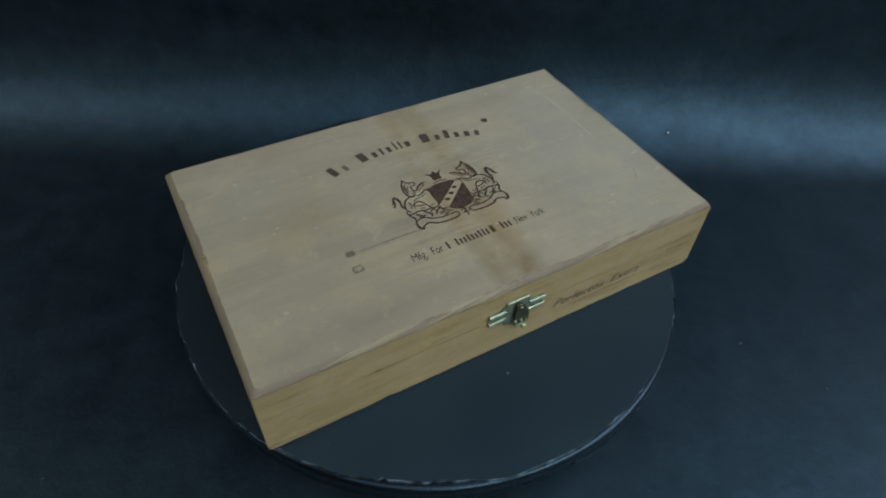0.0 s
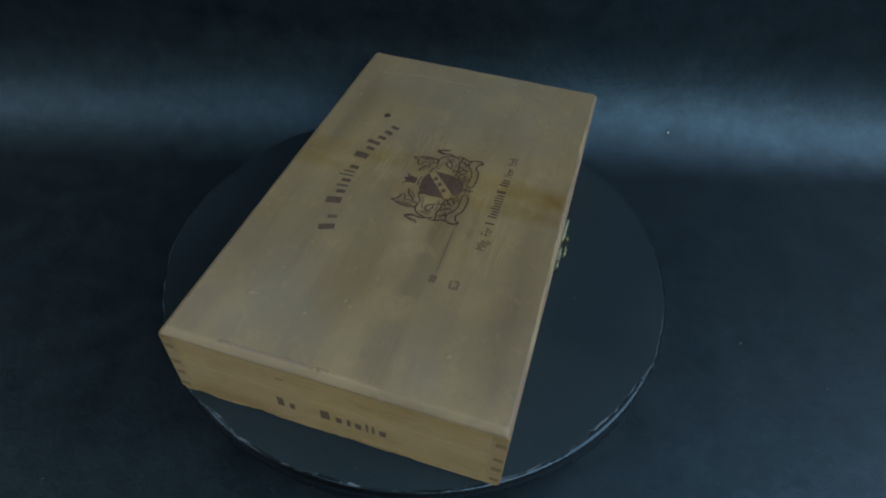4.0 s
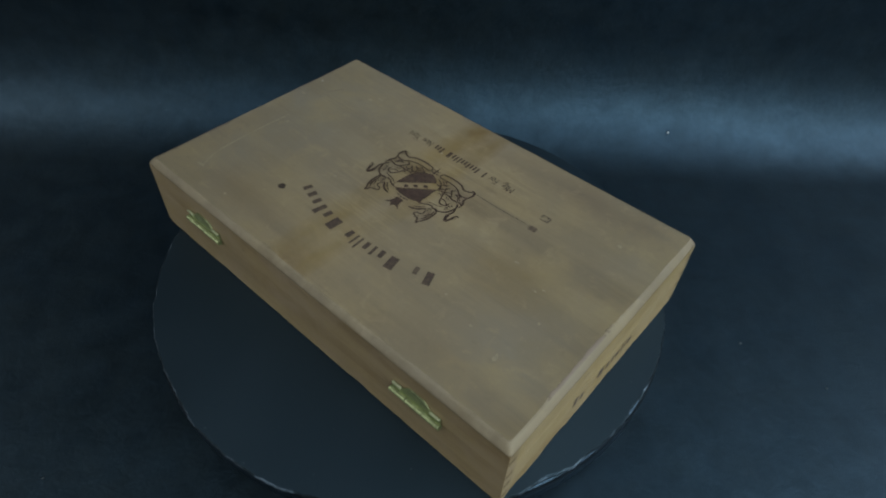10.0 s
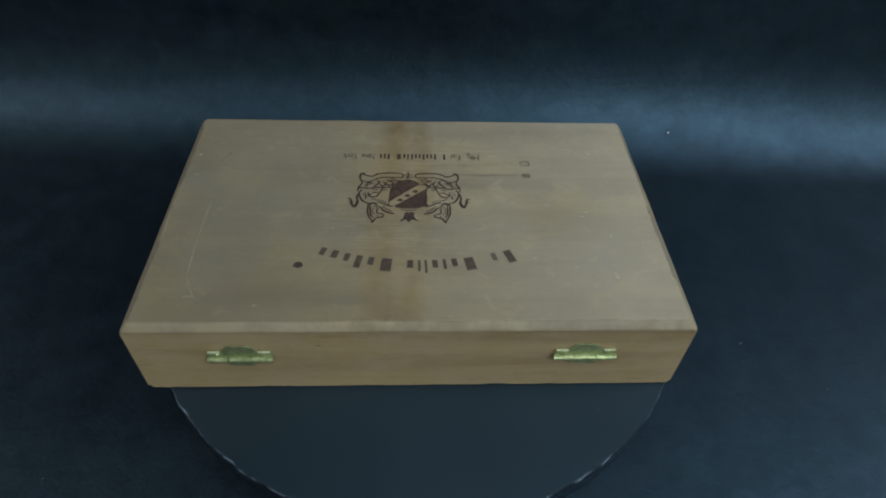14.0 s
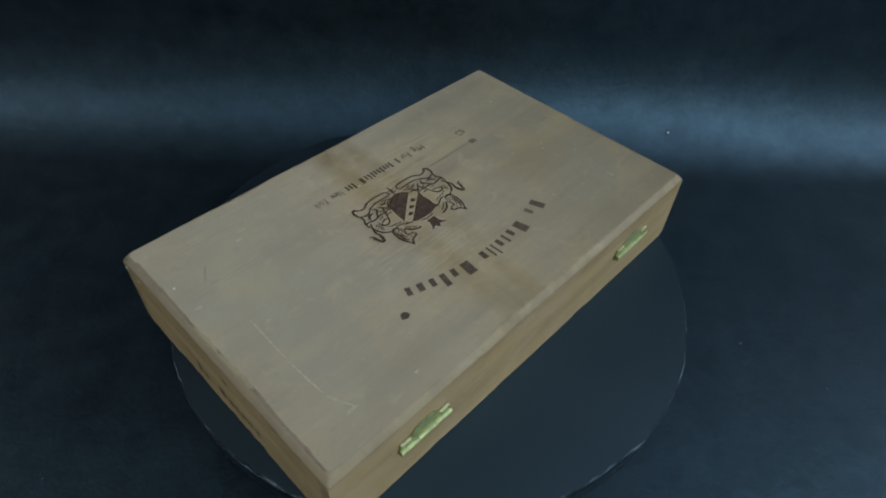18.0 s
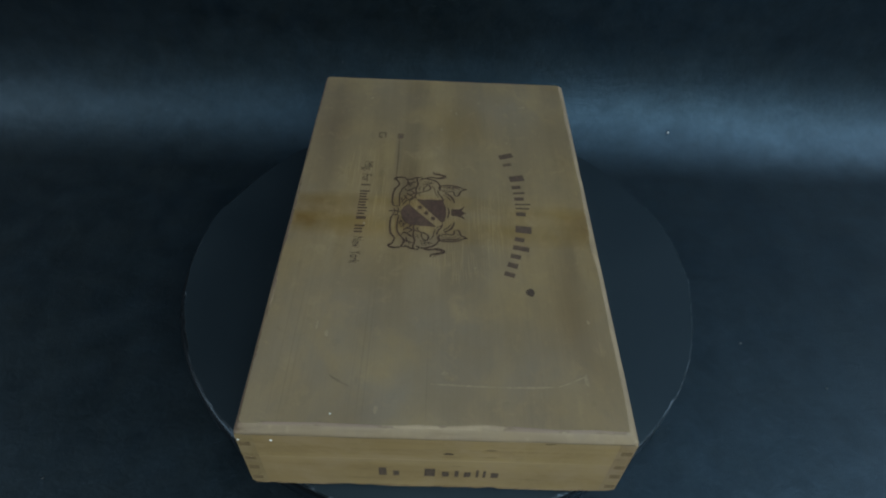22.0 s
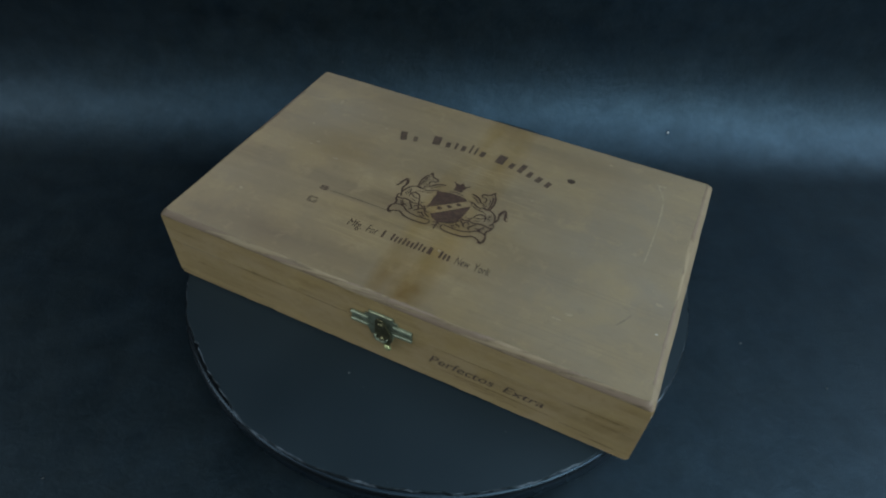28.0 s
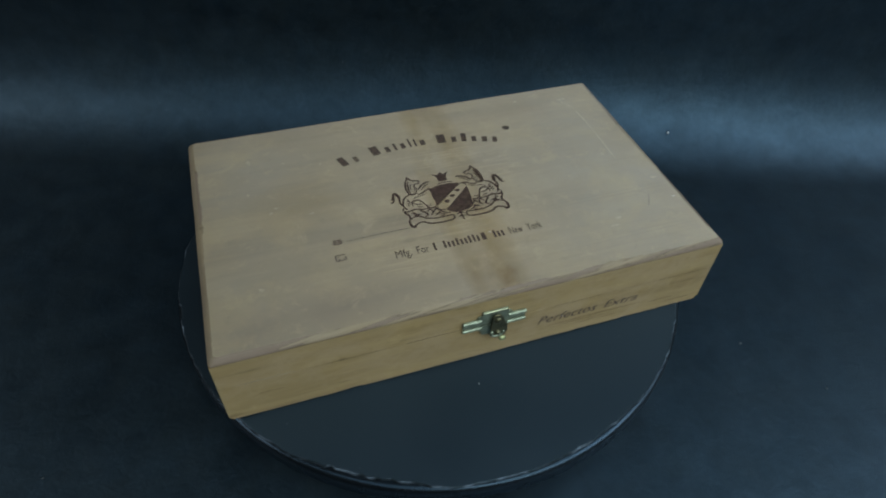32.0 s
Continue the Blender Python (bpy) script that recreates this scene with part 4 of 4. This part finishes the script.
def hinge(xc):
    """A pressed brass butt hinge with its barrel across the seam at the back."""
    y = BOX_W / 2 - 0.0003
    bm = bmesh.new()
    plate(bm, [(xc - 13, 24.4), (xc + 13, 24.4), (xc + 13, 28.0), (xc + 7.5, 28.0), (xc + 5.6, 30.4), (xc + 4.0, 31.7), (xc - 4.0, 31.7), (xc - 5.6, 30.4), (xc - 7.5, 28.0), (xc - 13, 28.0)], y + 0.0002, y + 0.0008)
    h = part("hinge", bm, BRASS, BOX, "pressed brass hinge with a rolled barrel")
    bm = bmesh.new()
    plate(bm, [(xc - 13, 23.2), (xc + 13, 23.2), (xc + 13, 20.8), (xc + 7, 20.8), (xc + 4.5, 17.8), (xc - 4.5, 17.8), (xc - 7, 20.8), (xc - 13, 20.8)], y + 0.0002, y + 0.0007)
    part("lower_leaf", bm, BRASS, h)
    for x0, x1 in ((-13.6, -4.8), (-4.5, 4.5), (4.8, 13.6)):
        bm = bmesh.new()
        tube(bm, [((xc + x0) * MM, y + 0.0015, 0.0236), ((xc + x1) * MM, y + 0.0015, 0.0236)], 0.0014, 12)
        part("barrel_knuckle", bm, WORN_BRASS, h)
    for s in (-1, 1):
        bm = bmesh.new()
        x0, x1 = sorted((xc + s * 7.8, xc + s * 12.8))
        box(bm, x0 * MM, x1 * MM, y + 0.0006, y + 0.0016, 0.0280, 0.0285, 0.0001)
        part("folded_lip", bm, LIP_HIGHLIGHT, h)
        bm = bmesh.new()
        tube(bm, [((xc + s * 9.6) * MM, y + 0.0007, 0.0262), ((xc + s * 9.6) * MM, y + 0.0012, 0.0262)], [0.0011, 0.0008], 10)
        part("pin_head", bm, BRASS, h)


hinge(73.0)
hinge(-73.0)


def latch():
    """The plated clasp at the front: ribbed plates and a dark swinging hook."""
    y, xc = -BOX_W / 2 + 0.0003, 1.7
    bm = bmesh.new()
    plate(bm, [(xc - 15, 24.4), (xc + 15, 24.4), (xc + 15, 28.4), (xc + 8.2, 28.6), (xc + 8, 30.4), (xc + 6.2, 30.6), (xc + 6, 33.0), (xc - 6, 33.0), (xc - 6.2, 30.6), (xc - 8, 30.4), (xc - 8.2, 28.6), (xc - 15, 28.4)], y - 0.0002, y - 0.0009)
    h = part("clasp", bm, NICKEL, BOX, "grey-green plated clasp with a dark hook")
    bm = bmesh.new()
    plate(bm, [(xc - 15, 23.4), (xc + 15, 23.4), (xc + 15, 21.4), (xc + 7, 21.2), (xc + 5.4, 17.2), (xc - 5.4, 17.2), (xc - 7, 21.2), (xc - 15, 21.4)], y - 0.0002, y - 0.0009)
    part("lower_plate", bm, NICKEL, h)
    for z in (0.0278, 0.0228):
        for s in (-1, 1):
            x0, x1 = sorted((xc + s * 6.4, xc + s * 15.0))
            bm = bmesh.new()
            tube(bm, [(x0 * MM, y - 0.0009, z), (x1 * MM, y - 0.0009, z)], 0.0009, 10)
            part("pressed_rib", bm, NICKEL, h)
    bm = bmesh.new()
    tube(bm, [((xc - 5.6) * MM, y - 0.0009, 0.0326), ((xc + 5.6) * MM, y - 0.0009, 0.0326)], 0.00035, 8)
    part("folded_lip", bm, LIP_HIGHLIGHT, h)
    up = 2.9
    bm = bmesh.new()
    plate(bm, [(q, z + up) for q, z in ((-0.2, 28.0), (1.0, 29.0), (3.2, 28.8), (5.0, 26.2), (7.2, 20.6), (7.9, 17.0), (6.8, 13.4), (4.8, 12.0), (2.2, 13.4), (0.0, 16.2), (-0.7, 20.0))], y - 0.0022, y - 0.0030)
    bmesh.ops.bevel(bm, geom=list(bm.edges), offset=0.0002, segments=1, affect="EDGES")
    part("hook", bm, BRONZE, h, "dark bronze swing hook")
    bm = bmesh.new()
    ring = [Vector((0.0024 + 0.0030 * math.cos(a), y - 0.0033, 0.0196 + 0.0022 * math.sin(a))) for a in [math.pi * (0.75 + k / 10) for k in range(14)]]
    tube(bm, ring, 0.0006, 8)
    part("ring", bm, NICKEL, h, smooth=True)
    bm = bmesh.new()
    bmesh.ops.create_uvsphere(bm, u_segments=14, v_segments=9, radius=0.0013, matrix=Matrix.Translation((0.0030, y - 0.0030, 0.0196)))
    part("post", bm, BRONZE, h, smooth=True)
    bm = bmesh.new()
    bmesh.ops.create_uvsphere(bm, u_segments=14, v_segments=9, radius=0.0015, matrix=Matrix.Translation((0.0056, y - 0.0030, 0.0142)) @ Matrix.Rotation(0.5, 4, "Y") @ Matrix.Diagonal((1.35, 0.8, 1, 1)))
    part("hook_knob", bm, BRASS, h, smooth=True)
    bm = bmesh.new()
    bmesh.ops.create_uvsphere(bm, u_segments=14, v_segments=9, radius=0.0017, matrix=Matrix.Translation((0.0024, y - 0.0029, 0.0282)) @ Matrix.Diagonal((1, 0.6, 1, 1)))
    part("stud", bm, BRONZE, h, smooth=True)


latch()


def motions():
    """The disc and the box on it turn together at a steady rate."""
    disc_rows, box_rows = [], []
    for k in range(33):
        turn = Matrix.Rotation(radians(TURN_START + TURN_RATE * k), 4, "Z")
        disc_rows.append((float(k), turn @ Matrix.Translation((0, 0, BOX_FOOT - 0.0001))))
        box_rows.append((float(k), turn @ Matrix.Translation((BOX_X, BOX_Y, 0.0))))
    walk(DISC, disc_rows)
    walk(BOX, box_rows)


motions()
